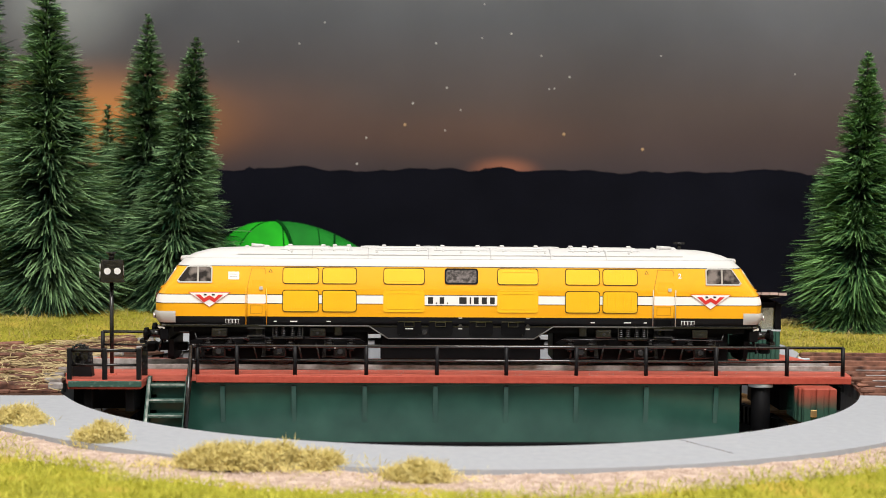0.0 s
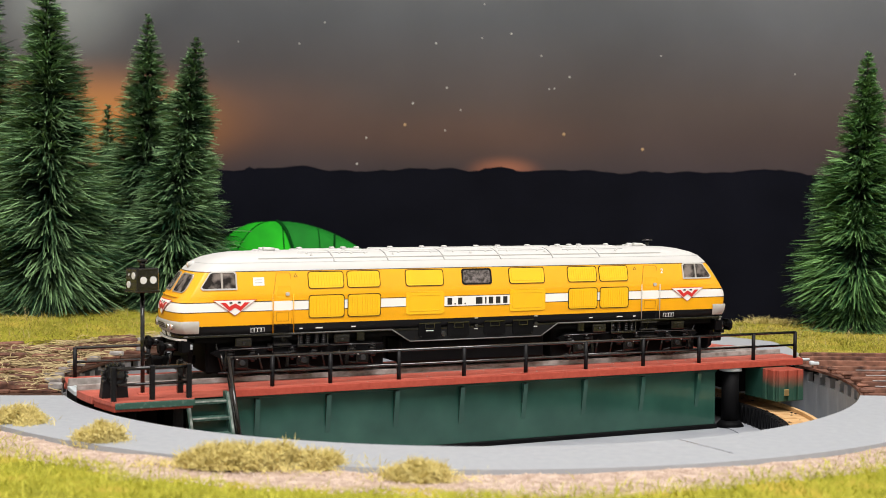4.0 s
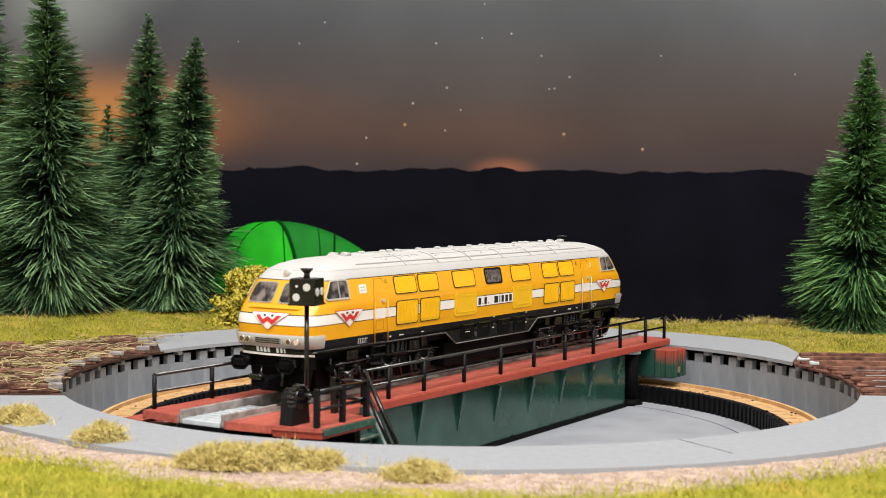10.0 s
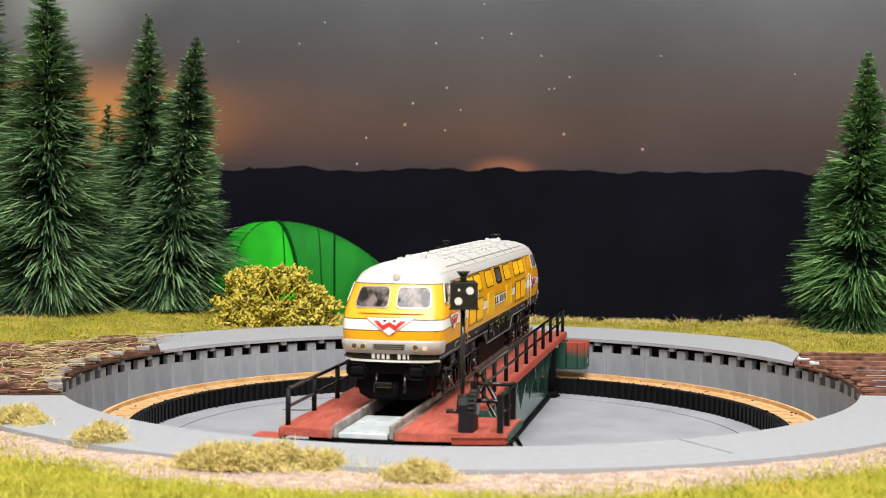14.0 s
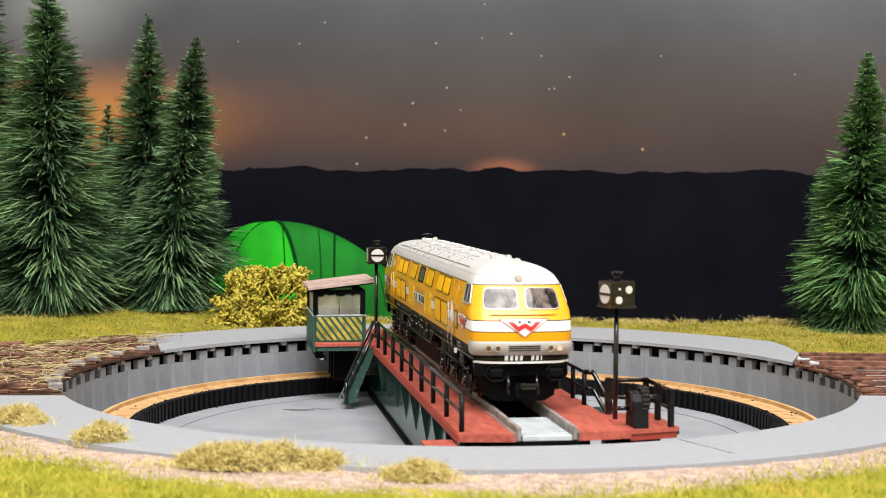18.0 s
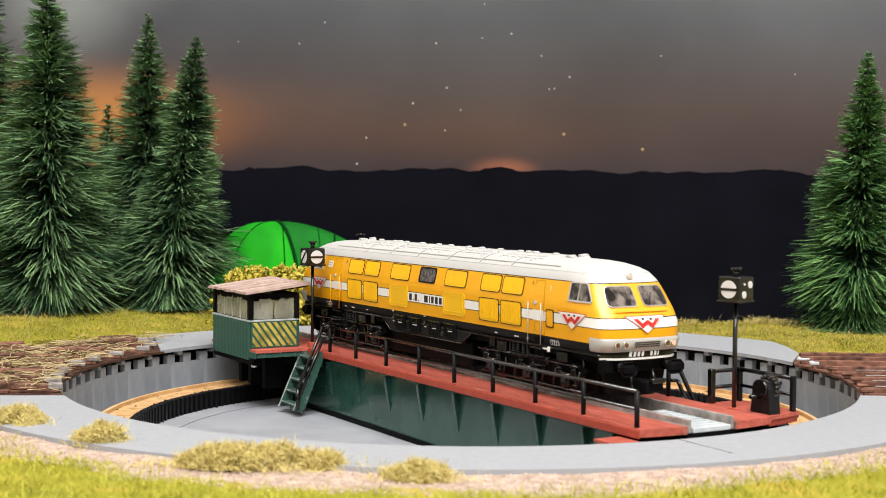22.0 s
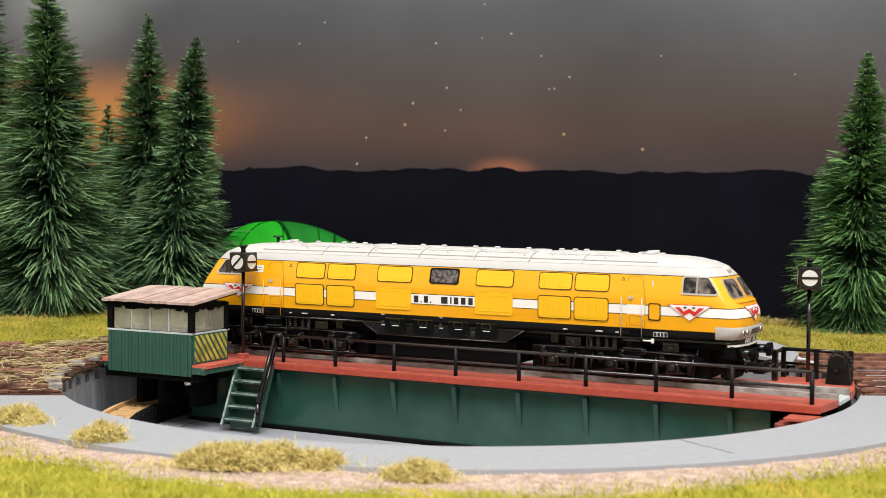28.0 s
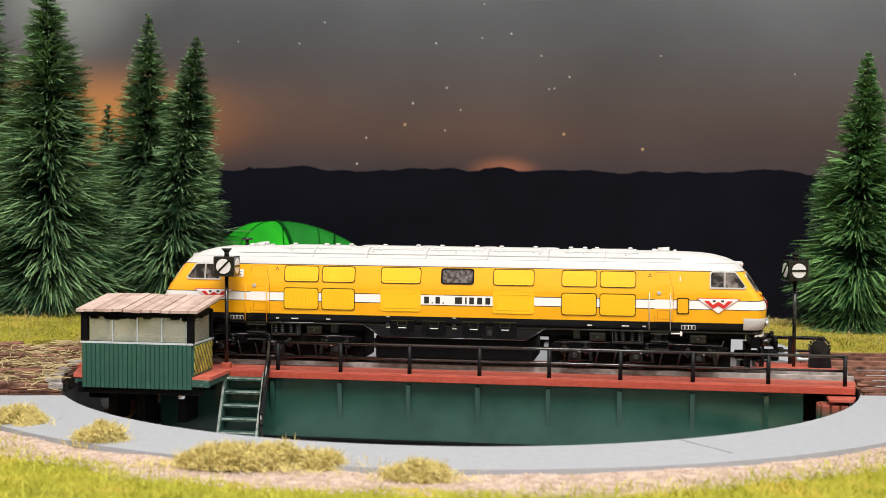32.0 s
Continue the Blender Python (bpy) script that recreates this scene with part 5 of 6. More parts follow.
            for q in (30.2, 52.0):
                bx = part("equipment_box", cube(e * q, e * (q + 3.6), s * 7.9, s * 9.0, 9.6, 11.7, 0.2), IRON, bg)
                part("box_edge", cube(e * (q + 0.3), e * (q + 3.3), s * 8.95, s * 9.08, 11.1, 11.25), DARKSTEEL, bx)
                part("box_hook", rod(bmesh.new(), (e * (q + 1.8), s * 9.0, 10.5), (e * (q + 1.8), s * 9.15, 10.5), 0.3, seg=8), DARKSTEEL, bx)
            part("spring_seat", cube(e * 44.2, e * 46.0, s * 7.4, s * 8.6, 9.6, 12.1, 0.2), IRON, bg)
            part("spring_seat", cube(e * 26.5, e * 28.4, s * 7.4, s * 8.4, 9.8, 12.1, 0.2), IRON, bg)
            part("brake_cylinder", rod(bmesh.new(), (e * 44.5, s * 7.6, 9.2), (e * 48.5, s * 7.6, 9.2), 0.9, seg=12), IRON, bg)
    part("underframe", cube(-64, 64, -7.8, 7.8, 10.6, 12.28), BLACK, loco)
    for e in (-1, 1):
        N = on_nose(e)
        # grey bumper with lamps
        vs, fs = [], []
        zs, ys = [12.75, 13.0, 14.9, 15.35], [-9.0, -8.7, -8.2, -7.4, -6, -3, 0, 3, 6, 7.4, 8.2, 8.7, 9.0]
        for z in zs:
            off = 0.12 if z in (12.75, 15.35) else 0.38
            vs.append((e * 63.4, -half_width(z) - off * 0.5, z))
            vs += [(e * (nose_x(y * half_width(z) / 9.25, z) + off), y * (half_width(z) + off * 0.5) / 9.0, z) for y in ys]
            vs.append((e * 63.4, half_width(z) + off * 0.5, z))
        n = len(ys) + 2
        for r in range(3):
            for k in range(n - 1):
                a = r * n + k
                fs.append((a, a + 1, a + 1 + n, a + n) if e > 0 else (a, a + n, a + 1 + n, a + 1))
        bumper = part("bumper", raw_mesh("bumper", vs, fs, SILVER, True), None, loco, "light grey nose bumper with round lamps")
        for y in (-6.6, -4.9, 4.9, 6.6):
            ring = part("lamp_ring", rod(bmesh.new(), (e * (nose_x(y, 14.2) + 0.2), y, 14.15), (e * (nose_x(y, 14.2) + 0.62), y, 14.15), 0.62, seg=16), CHROME, bumper)
            part("lamp_glass", rod(bmesh.new(), (e * (nose_x(y, 14.2) + 0.5), y, 14.15), (e * (nose_x(y, 14.2) + 0.68), y, 14.15), 0.46, seg=16), (LAMPWARM if y * e > 6 else DARKLAMP), ring)
        g = part("grille", slab(rounded(-3.2, 3.2, 13.45, 14.85, 0.3), lambda u, v, d: N(u, v, 0.3 + d), 0.16), SILVER, bumper, "small nose grille")
        for z in (13.75, 14.15, 14.55):
            part("slat", slab([(-2.9, z - 0.08), (2.9, z - 0.08), (2.9, z + 0.08), (-2.9, z + 0.08)], lambda u, v, d: N(u, v, 0.42 + d), 0.12), SILL, g)
        # number and step bar
        back = part("number_board", curved([(-8.8, 11.7), (8.8, 11.7), (8.8, 12.9), (-8.8, 12.9)], N, 0.2), SILL, loco, "black band below the nose with white marks")
        letter_bars([0.8, 0.7, 0.7, 0.7, 0, 0.7, 0.7, 0.36], 0.98, 0.22, back, lambda u, v, d: N(u, 12.3 + v * 0.7, 0.2 + d), WHITEINK)
        part("step_bar", curved([(-8.9, 11.3), (8.9, 11.3), (8.9, 11.68), (-8.9, 11.68)], N, 0.6), STRIPE, loco, "thin white step bar under the nose")
        # windscreens
        for s in (-1, 1):
            poly = [(s * u, v) for u, v in ((0.8, 22.0), (0.95, 21.45), (1.5, 21.2), (6.4, 21.15), (6.95, 21.45), (7.1, 22.0), (6.7, 24.1), (6.4, 24.6), (5.8, 24.8), (1.5, 24.85), (0.95, 24.6), (0.8, 24.0))]
            w = part("windscreen", curved(poly, lambda u, v, d: N(u, v, d), 0.1), PANE, loco, "dark glossy windscreen")
            part("window_frame", rim(grow(poly, -0.08), 0.2, lambda u, v, d: N(u, v, d), 0.2), FRAME, w)
            part("wiper", slab([(s * 2.0, 21.3), (s * 2.15, 21.3), (s * 3.6, 23.6), (s * 3.45, 23.6)], lambda u, v, d: N(u, v, 0.1 + d), 0.1), IRON, w)
        part("ledge", curved([(-6.2, 20.2), (6.2, 20.2), (6.2, 20.42), (-6.2, 20.42)], N, 0.35), YELLOW, loco, "narrow yellow ledge below the windscreens")
        emblem(loco, lambda off, N=N: (lambda u, v, d: N(u, 19.5 + v, off + d)))
        # top lamp
        lamp = part("top_lamp", rod(bmesh.new(), (e * 60.8, 0, 26.7), (e * 63.4, 0, 26.5), 0.68, seg=16), CREAM, loco, "small white top headlamp")
        part("lamp_glass", rod(bmesh.new(), (e * 63.3, 0, 26.5), (e * 63.6, 0, 26.47), 0.45, seg=16), AMBER, lamp)
        # buffers, coupling and hoses
        part("buffer_beam", cube(e * 65, e * 67, -8.6, 8.6, 8.8, 11.4, 0.2), BLACK, loco, "black buffer beam")
        for s in (-1, 1):
            bf = part("buffer", rod(bmesh.new(), (e * 66.5, s * 5.5, 9.9), (e * 70.2, s * 5.5, 9.9), 0.95, seg=14), IRON, loco, "black buffer with an oblong head")
            part("buffer_head", cube(e * 70.0, e * 71.0, s * 3.6, s * 7.4, 8.5, 11.2, 0.85), BLACK, bf)
            part("hose", rod(bmesh.new(), (e * 67.2, s * 2.6, 9.2), (e * 68.2, s * 2.8, 5.6), 0.35), IRON, loco)
        part("coupler_shank", cube(e * 62, e * 69, -1.2, 1.2, 5.6, 7.4, 0.2), BLACK, loco, "black model coupling")
        part("coupler_head", cube(e * 69, e * 71.6, -2.0, 2.0, 5.4, 7.4, 0.3), BLACK, loco)
        part("coupler_pin", cube(e * 71.4, e * 72.8, -1.5, 1.5, 7.2, 8.2, 0.2), IRON, loco)
        part("plough", slab([(-4.6, 4.0), (4.6, 4.0), (6.4, 5.0), (7.3, 8.8), (-7.3, 8.8), (-6.4, 5.0)], lambda u, v, d: (e * (64.2 + d), u, v), 1.0), BLACK, loco, "black rail guard under the nose")
    # roof details
    roof = made["roof"]
    for x in (-33, -20.5, -7, 7, 20.5, 33):
        part("roof_rib", slab([(-7.55, 27.15), (-6.45, 28.1), (-4.9, 28.82), (-2.4, 29.38), (0, 29.52), (2.4, 29.38), (4.9, 28.82), (6.45, 28.1), (7.55, 27.15), (7.3, 27.0), (0, 29.2), (-7.3, 27.0)], lambda u, v, d: (x - 0.2 + d, u, v), 0.4), CREAM, roof)
        part("roof_joint", slab([(-7.6, 27.2), (-6.5, 28.13), (-4.95, 28.85), (-2.4, 29.4), (0, 29.55), (2.4, 29.4), (4.95, 28.85), (6.5, 28.13), (7.6, 27.2), (7.3, 27.0), (0, 29.2), (-7.3, 27.0)], lambda u, v, d: (x + 0.32 + d, u, v), 0.12), SEAM, roof)
    def on_roof(u, v, d):
        z = lerp_table(ROOF, abs(v))
        return (u, v, z + d)
    for x, ln in ((-35, 5.2), (-27, 2.2), (-13.5, 5.4), (0, 5.6), (13.5, 5.4), (27, 2.2), (35, 5.2)):
        hatch = part("roof_hatch", cube(x - ln, x + ln, -3.0, 3.0, 28.9, 29.5, 0.25), CREAM, roof, "low white roof hatch")
        part("hatch_joint", rim([(x - ln - 0.3, -4.4), (x + ln + 0.3, -4.4), (x + ln + 0.3, 4.4), (x - ln - 0.3, 4.4)], 0.14, on_roof, 0.1), SEAM, hatch)
        for q in (-0.72, 0.72):
            for w in (-4.9, 4.9):
                part("hatch_clamp", rod(bmesh.new(), (x + ln * q, w, 28.4), (x + ln * q, w, 29.02), 0.26, seg=8), CREAM, hatch)
            part("hatch_knob", cube(x + ln * q - 0.5, x + ln * q + 0.5, -0.6, 0.6, 29.4, 29.95, 0.15), CREAM, hatch)
    for x in (-20.4, 20.4, 7, -7):
        fan = part("roof_fan", rod(bmesh.new(), (x, 0, 29.1), (x, 0, 29.6), 2.5, 2.3, 20), CREAM, roof)
        part("fan_grille", rod(bmesh.new(), (x, 0, 29.55), (x, 0, 29.68), 1.7, 1.6, 20), SEAM, fan)
    for x, w in ((-47, 1.0), (46, -1.0)):
        part("roof_horn", rod(bmesh.new(), (x - 1.2, 1.5, 29.6), (x + 1.4, 1.5, 29.6), 0.35, 0.55), CREAM, roof)
        part("roof_horn", rod(bmesh.new(), (x - 1.2, -1.5, 29.5), (x + 1.4, -1.5, 29.5), 0.3, 0.5), CREAM, roof)
        part("exhaust", cube(x - 2.6, x - 1.2, -1.2, 1.2, 28.8, 29.7, 0.3), CREAM, roof)
        part("exhaust_rim", cube(x + 2.2, x + 3.0, -1.4, 1.4, 28.8, 29.6, 0.2), CREAM, roof)
    for s in (-1, 1):
        for k in range(5):
            x = -38 + 19 * k
            part("lifting_eye", rod(bmesh.new(), (x, s * 5.6, 28.0), (x, s * 5.6, 28.85), 0.2, 0.26, 8), CREAM, roof)
        part("roof_gutter", cube(-50, 50, s * 6.62, s * 6.74, 27.85, 28.02), CREAM, roof)
    part("antenna", rod(bmesh.new(), (-50.5, 0, 29.0), (-50.5, 0, 30.6), 0.4, seg=10), IRON, roof, "short black antenna stub")
    part("antenna_cap", rod(bmesh.new(), (-50.5, 0, 30.5), (-50.5, 0, 30.9), 1.3, seg=14), IRON, roof)
    return loco


loco = build_loco()

# ---------------------------------------------------------------- trees, bushes and grass


def fir_tree(name, x, y, height, radius, lean, fibres, seed, label, mat=None):
    """A twisted-wire fir: trunk and a crown of fibre tufts in uneven tiers."""
    rnd = random.Random(seed)
    mat = mat or NEEDLE
    z0 = ground_height(x, y) - 0.5
    tree = thing(name, label, "fir tree", "model fir trees")
    tree.location = (x * MM, y * MM, z0 * MM)
    top = Vector((lean, 0, height))
    part("trunk", rod(bmesh.new(), (0, 0, 0), top * 0.98, 1.3, 0.25, 8), BARK, tree, "thin dark twisted trunk")
    vs, fs = [], []
    # whorls of fibres, close together at the tip and wider apart towards the ground
    levels, drop = [], 1.0
    while drop < height * 0.97:
        levels.append(1 - drop / height)
        drop += 1.7 + 0.045 * drop
    weight = [(1 - h) ** 1.15 + 0.05 for h in levels]
    share = fibres / sum(weight)
    for h, wt in zip(levels, weight):
        waist = 1.0 + 0.34 * noise.noise((h * 7.5, seed * 3.7, 0.5))
        reach = radius * (1 - h) ** 0.80 * waist * rnd.uniform(0.94, 1.06) + 0.9
        rise = 0.30 * h - 0.14 - 0.60 * (1 - h) ** 4
        puff = (1.7 + 0.045 * (1 - h) * height) * 0.22
        boughs = [(rnd.uniform(0, 2 * math.pi), rnd.uniform(0.78, 1.10), rnd.gauss(0, 0.07)) for _ in range(7 + int(9 * (1 - h)))]
        for _ in range(max(24, int(share * wt))):
            az, far, tilt = boughs[rnd.randrange(len(boughs))]
            a = az + rnd.gauss(0, 0.32)
            d = Vector((math.cos(a), math.sin(a), rise + tilt + rnd.gauss(0, 0.13))).normalized()
            start = top * h + Vector((0, 0, rnd.gauss(0, 0.4))) + d * reach * rnd.uniform(0.03, 0.30)
            side = Vector((-d.y, d.x, 0.0))
            end = top * h + d * reach * far * (1 - 0.5 * rnd.random() ** 2.2) + side * rnd.gauss(0, 0.13) * reach + Vector((0, 0, rnd.gauss(0, puff)))
            bend = Vector((0, 0, rnd.uniform(-0.05, 0.07) * reach))
            mid = start * 0.42 + end * 0.58 + bend
            for p in (mid, end):
                p.z = max(p.z, 0.4 + rnd.random() * 0.8)
            e = (end - start).normalized()
            w = Vector((-e.y, e.x, rnd.uniform(-0.9, 0.9))).normalized() * rnd.uniform(0.14, 0.27)
            k = len(vs)
            vs += [start - w, start + w, mid + w, mid - w, end + w * 0.45, end - w * 0.45]
            fs += [(k, k + 1, k + 2, k + 3), (k + 3, k + 2, k + 4, k + 5)]
    # short inner fibres hold the crown's shade in their near-black green
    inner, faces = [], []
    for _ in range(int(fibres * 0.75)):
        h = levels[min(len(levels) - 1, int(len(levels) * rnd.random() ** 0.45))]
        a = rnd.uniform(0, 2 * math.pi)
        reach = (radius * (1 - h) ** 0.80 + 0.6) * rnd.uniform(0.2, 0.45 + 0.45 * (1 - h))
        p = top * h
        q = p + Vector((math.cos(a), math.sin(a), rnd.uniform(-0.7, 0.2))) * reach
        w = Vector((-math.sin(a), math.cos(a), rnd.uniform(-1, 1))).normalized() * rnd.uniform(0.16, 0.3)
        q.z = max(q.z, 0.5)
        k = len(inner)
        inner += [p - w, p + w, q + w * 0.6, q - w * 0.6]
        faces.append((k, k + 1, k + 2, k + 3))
    part("inner_crown", raw_mesh("inner_crown", inner, faces, NEEDLESHADE), None, tree, "inner fibres coloured blackish green for the crown's shade")
    part("crown", raw_mesh("crown", vs, fs, mat), None, tree, "spiky tiers of dark green fibre needles")
    return tree


def lichen_bush(xc, yc):
    """A ruffled lichen bush in clumps of short forked twigs over a mound that slopes down on one side."""
    bush = thing("bush", "yellow-green ruffled lichen bush behind the pit", "bush")
    bush.location = (xc * MM, yc * MM, ground_height(xc, yc) * MM)
    rnd = random.Random(21)
    edge = ((-1.0, 4.0), (-0.72, 17.5), (-0.5, 17.0), (-0.2, 20.0), (0.25, 20.0), (0.45, 17.0), (0.67, 13.0), (0.82, 9.0), (1.0, 3.0))

    def crest(u):
        for (a, p), (b, q) in zip(edge, edge[1:]):
            if u <= b:
                return p + (q - p) * (u - a) / (b - a)
        return 3.0
    made = 0
    while made < 165:
        u, v = rnd.uniform(-1, 1), rnd.random()
        if v * 20 > crest(u):
            continue
        made += 1
        low = v * 20 / crest(u)
        vs, fs = [], []
        for _ in range(17):
            p = Vector((rnd.gauss(0, 1.0), rnd.gauss(0, 0.9), rnd.gauss(0, 0.8)))
            d = Vector((rnd.gauss(0, 0.8), rnd.gauss(-0.25, 0.8), rnd.gauss(0.35, 0.7))).normalized()
            for arm in range(2):
                q, e, r = p.copy(), (d + Vector((rnd.gauss(0, 0.6), rnd.gauss(0, 0.6), rnd.gauss(0, 0.6)))).normalized(), rnd.uniform(0.38, 0.66)
                ring = None
                for step in range(4):
                    x = e.orthogonal().normalized() * r * (1.0, 0.75, 1.15, 0.7)[step]
                    y = e.cross(x) * 0.32
                    k = len(vs)
                    vs += [q + x, q + y, q - x, q - y]
                    if ring is not None:
                        fs += [(ring + m, ring + (m + 1) % 4, k + (m + 1) % 4, k + m) for m in range(4)]
                    ring = k
                    q = q + e * rnd.uniform(0.5, 0.95)
                    e = (e + Vector((rnd.gauss(0, 0.65), rnd.gauss(0, 0.65), rnd.gauss(0.05, 0.65)))).normalized()
                fs.append((ring, ring + 1, ring + 2, ring + 3))
        clump = part("foliage_clump", raw_mesh("foliage_clump", vs, fs, FOAM, True), None, bush)
        clump.location = (u * 20.0 * MM, (rnd.uniform(-4.0, 4.5) * (1 - 0.4 * low) + 1.0) * MM, max(0.8, v * 20 - 1.2) * MM)
    for k in range(7):
        a = rnd.uniform(0.2, math.pi - 0.2)
        part("stem", rod(bmesh.new(), (rnd.uniform(-12, 12), 0, -0.5), (16 * math.cos(a), rnd.uniform(-4, 2), 3 + 11 * math.sin(a)), 0.3, 0.15, 5), FOAM, bush)


def grass_tuft(x, y, wx, wy, h, n, seed, label):
    """A loose tuft of short dry fibres in uneven clumps, thinning out at its edges."""
    rnd = random.Random(seed)
    vs, fs = [], []
    clumps = []
    for _ in range(max(9, int(wx * 4.5))):
        a, r = rnd.uniform(0, 2 * math.pi), rnd.random() ** 0.6
        clumps.append((r * wx * math.cos(a), r * wy * math.sin(a), h * rnd.uniform(0.45, 1.0) * (1.05 - 0.5 * r ** 3), rnd.uniform(0.35, 1.0)))
    for k in range(n):
        u, v, top, spread = clumps[rnd.randrange(len(clumps))]
        c = Vector((u + rnd.gauss(0, spread), v + rnd.gauss(0, spread * 0.8), top * rnd.random() * 0.85))
        if k % 14 == 0:
            c = Vector((rnd.gauss(0, wx * 0.7), rnd.gauss(0, wy * 0.7), rnd.uniform(0, 0.5)))
        d = Vector((rnd.gauss(0, 0.7), rnd.gauss(0, 0.7), rnd.gauss(0.7, 0.6))).normalized()
        w = d.orthogonal().normalized() * rnd.uniform(0.05, 0.085)
        tip = c + d * rnd.uniform(0.5, 1.7)
        tip.z = max(tip.z, 0.05)
        i = len(vs)
        vs += [c - w, c + w, tip + w * 0.5, tip - w * 0.5]
        fs.append((i, i + 1, i + 2, i + 3))
    ob = thing("grass_tuft", label, "grass tuft", data=raw_mesh("grass_tuft", vs, fs, TUFT))
    ob.location = (x * MM, y * MM, ground_height(x, y) * MM)
    return ob


def grass(name, spots, mat, label, seed, hmin, hmax, width=0.12):
    """Static grass: upright fibres on the ground at the given spots."""
    rnd = random.Random(seed)
    vs, fs = [], []
    for x, y in spots:
        z = ground_height(x, y) - 0.2
        h = rnd.uniform(hmin, hmax)
        a = rnd.uniform(0, 2 * math.pi)
        w = Vector((math.cos(a), math.sin(a), 0)) * width
        h *= 0.75 + 0.8 * max(0.0, noise.noise((x * 0.16, y * 0.16, seed)))
        lean = Vector((rnd.gauss(0, 0.85), rnd.gauss(0, 0.85), 0)) * h
        p = Vector((x, y, z))
        m = p + lean * 0.35 + Vector((0, 0, h * 0.6))
        t = p + lean + Vector((0, 0, h))
        k = len(vs)
        vs += [p - w, p + w, m + w * 0.8, m - w * 0.8, t]
        fs += [(k, k + 1, k + 2, k + 3), (k + 3, k + 2, k + 4)]
    return thing(name, label, "grass", kind="stuff", data=raw_mesh(name, vs, fs, mat))


def plant_all():
    specs = ((-128.5, 118, 104, 30, -1, 15000, 11, "tall dark green fibre fir beside the approach track"),
             (-96.5, 138, 88.5, 25.5, 10.5, 12500, 12, "slim dark green fibre fir in the grass"),
             (-109.0, 164, 99, 24, 1, 10500, 13, "dark green fibre fir standing further back"),
             (-126.5, 182, 69, 19, 0, 5000, 14, "small dark fibre fir near the backdrop"),
             (-160.0, 150, 114, 27, 2, 8000, 15, "tall dark fibre fir at the edge of the wood"),
             (125.5, 126, 88, 24.5, 3, 15000, 16, "fresh green fibre fir on the grass strip"),
             (158.0, 134, 92, 26, 0, 6500, 17, "green fibre fir at the edge of the grass strip"))
    for x, y, h, r, lean, n, seed, label in specs:
        fir_tree("fir_tree", x, y, h, r, lean, n, seed, label, NEEDLEFRESH if x > 0 else NEEDLE)
    lichen_bush(-57.3, 113.5)
    for x, y, wx, wy, h, n, seed, label in ((-80.4, -69.5, 5.0, 3.0, 4.2, 8000, 31, "straw-yellow tuft at the edge of the grey surround"),
                                            (-60.6, -86.6, 3.2, 2.4, 4.8, 8500, 32, "small upright straw-yellow tuft beside the surround"),
                                            (-31.0, -104.6, 12.5, 2.8, 4.3, 26000, 33, "long ragged straw-yellow tuft along the surround"),
                                            (-5.0, -112.4, 5.2, 2.2, 3.2, 5500, 34, "thin sparse straw-yellow tuft beside the surround")):
        grass_tuft(x, y, wx, wy, h, n, seed, label)
    rnd = random.Random(5)

    def spots(n, test, x0, x1, y0, y1):
        out = []
        while len(out) < n:
            x, y = rnd.uniform(x0, x1), rnd.uniform(y0, y1)
            if test(x, y):
                out.append((x, y))
        return out

    def clear(x, y, gap):
        return math.hypot(x, y) > ring_outer(math.atan2(y, x)) + gap

    def front(x, y):
        edge = 102.0 + 7.0 * math.exp(-((x + 14) / 34) ** 2)
        return clear(x, y, 3.0) and rnd.random() < 0.015 + max(0.0, min(1.0, (math.hypot(x, y + 12) - edge) / 8)) + 0.12 * noise.noise((x * 0.08, y * 0.1, 7))
    grass("grass_verge", spots(22000, front, -110, 110, -150, -70), VERGE, "bright yellow-green grass fibres in the foreground", 6, 0.6, 2.2, 0.08)

    def back(x, y):
        return clear(x, y, 0.8) and not on_track(x, y) and (x < -70 or y < 146)
    grass("meadow_grass", spots(95000, back, -190, 190, 30, 200), GRASS, "yellow-green meadow grass behind the turntable", 7, 0.4, 1.4, 0.09)

    def brow(x, y):
        return x > -72 and rnd.random() < 0.25 + 1.4 * noise.noise((x * 0.09, y * 0.12, 4)) and abs(y - 139 - 3 * noise.noise((x * 0.04, 2.0, 0.0))) < 5
    grass("dead_grass", spots(9000, brow, -72, 150, 128, 148), TUFT, "matted khaki grass along the back of the meadow", 8, 0.8, 2.6, 0.1)
    grass("tall_grass", spots(900, back, -190, 190, 60, 145), DRYGRASS, "sparse taller pale grass stalks in the meadow", 9, 2.0, 4.2, 0.07)

    vs, fs = [], []
    rnd = random.Random(77)
    while len(vs) < 6 * 5200:
        x, y = rnd.uniform(-105, 105), rnd.uniform(-140, -60)
        d = math.hypot(x, y + 12)
        if not clear(x, y, 0.2) or d > 112:
            continue
        z, r = ground_height(x, y), rnd.uniform(0.12, 0.36)
        k = len(vs)
        vs += [(x + r, y, z), (x - r * 0.8, y + 0.1, z), (x, y + r, z), (x + 0.05, y - r, z), (x, y, z + r * rnd.uniform(0.5, 1.0)), (x, y, z - r)]
        fs += [(k, k + 2, k + 4), (k + 2, k + 1, k + 4), (k + 1, k + 3, k + 4), (k + 3, k, k + 4)]
    thing("gravel", "fine pinkish grit strewn along the surround", "gravel", kind="stuff", data=raw_mesh("gravel", vs, fs, GRIT))


plant_all()

# ---------------------------------------------------------------- backdrop


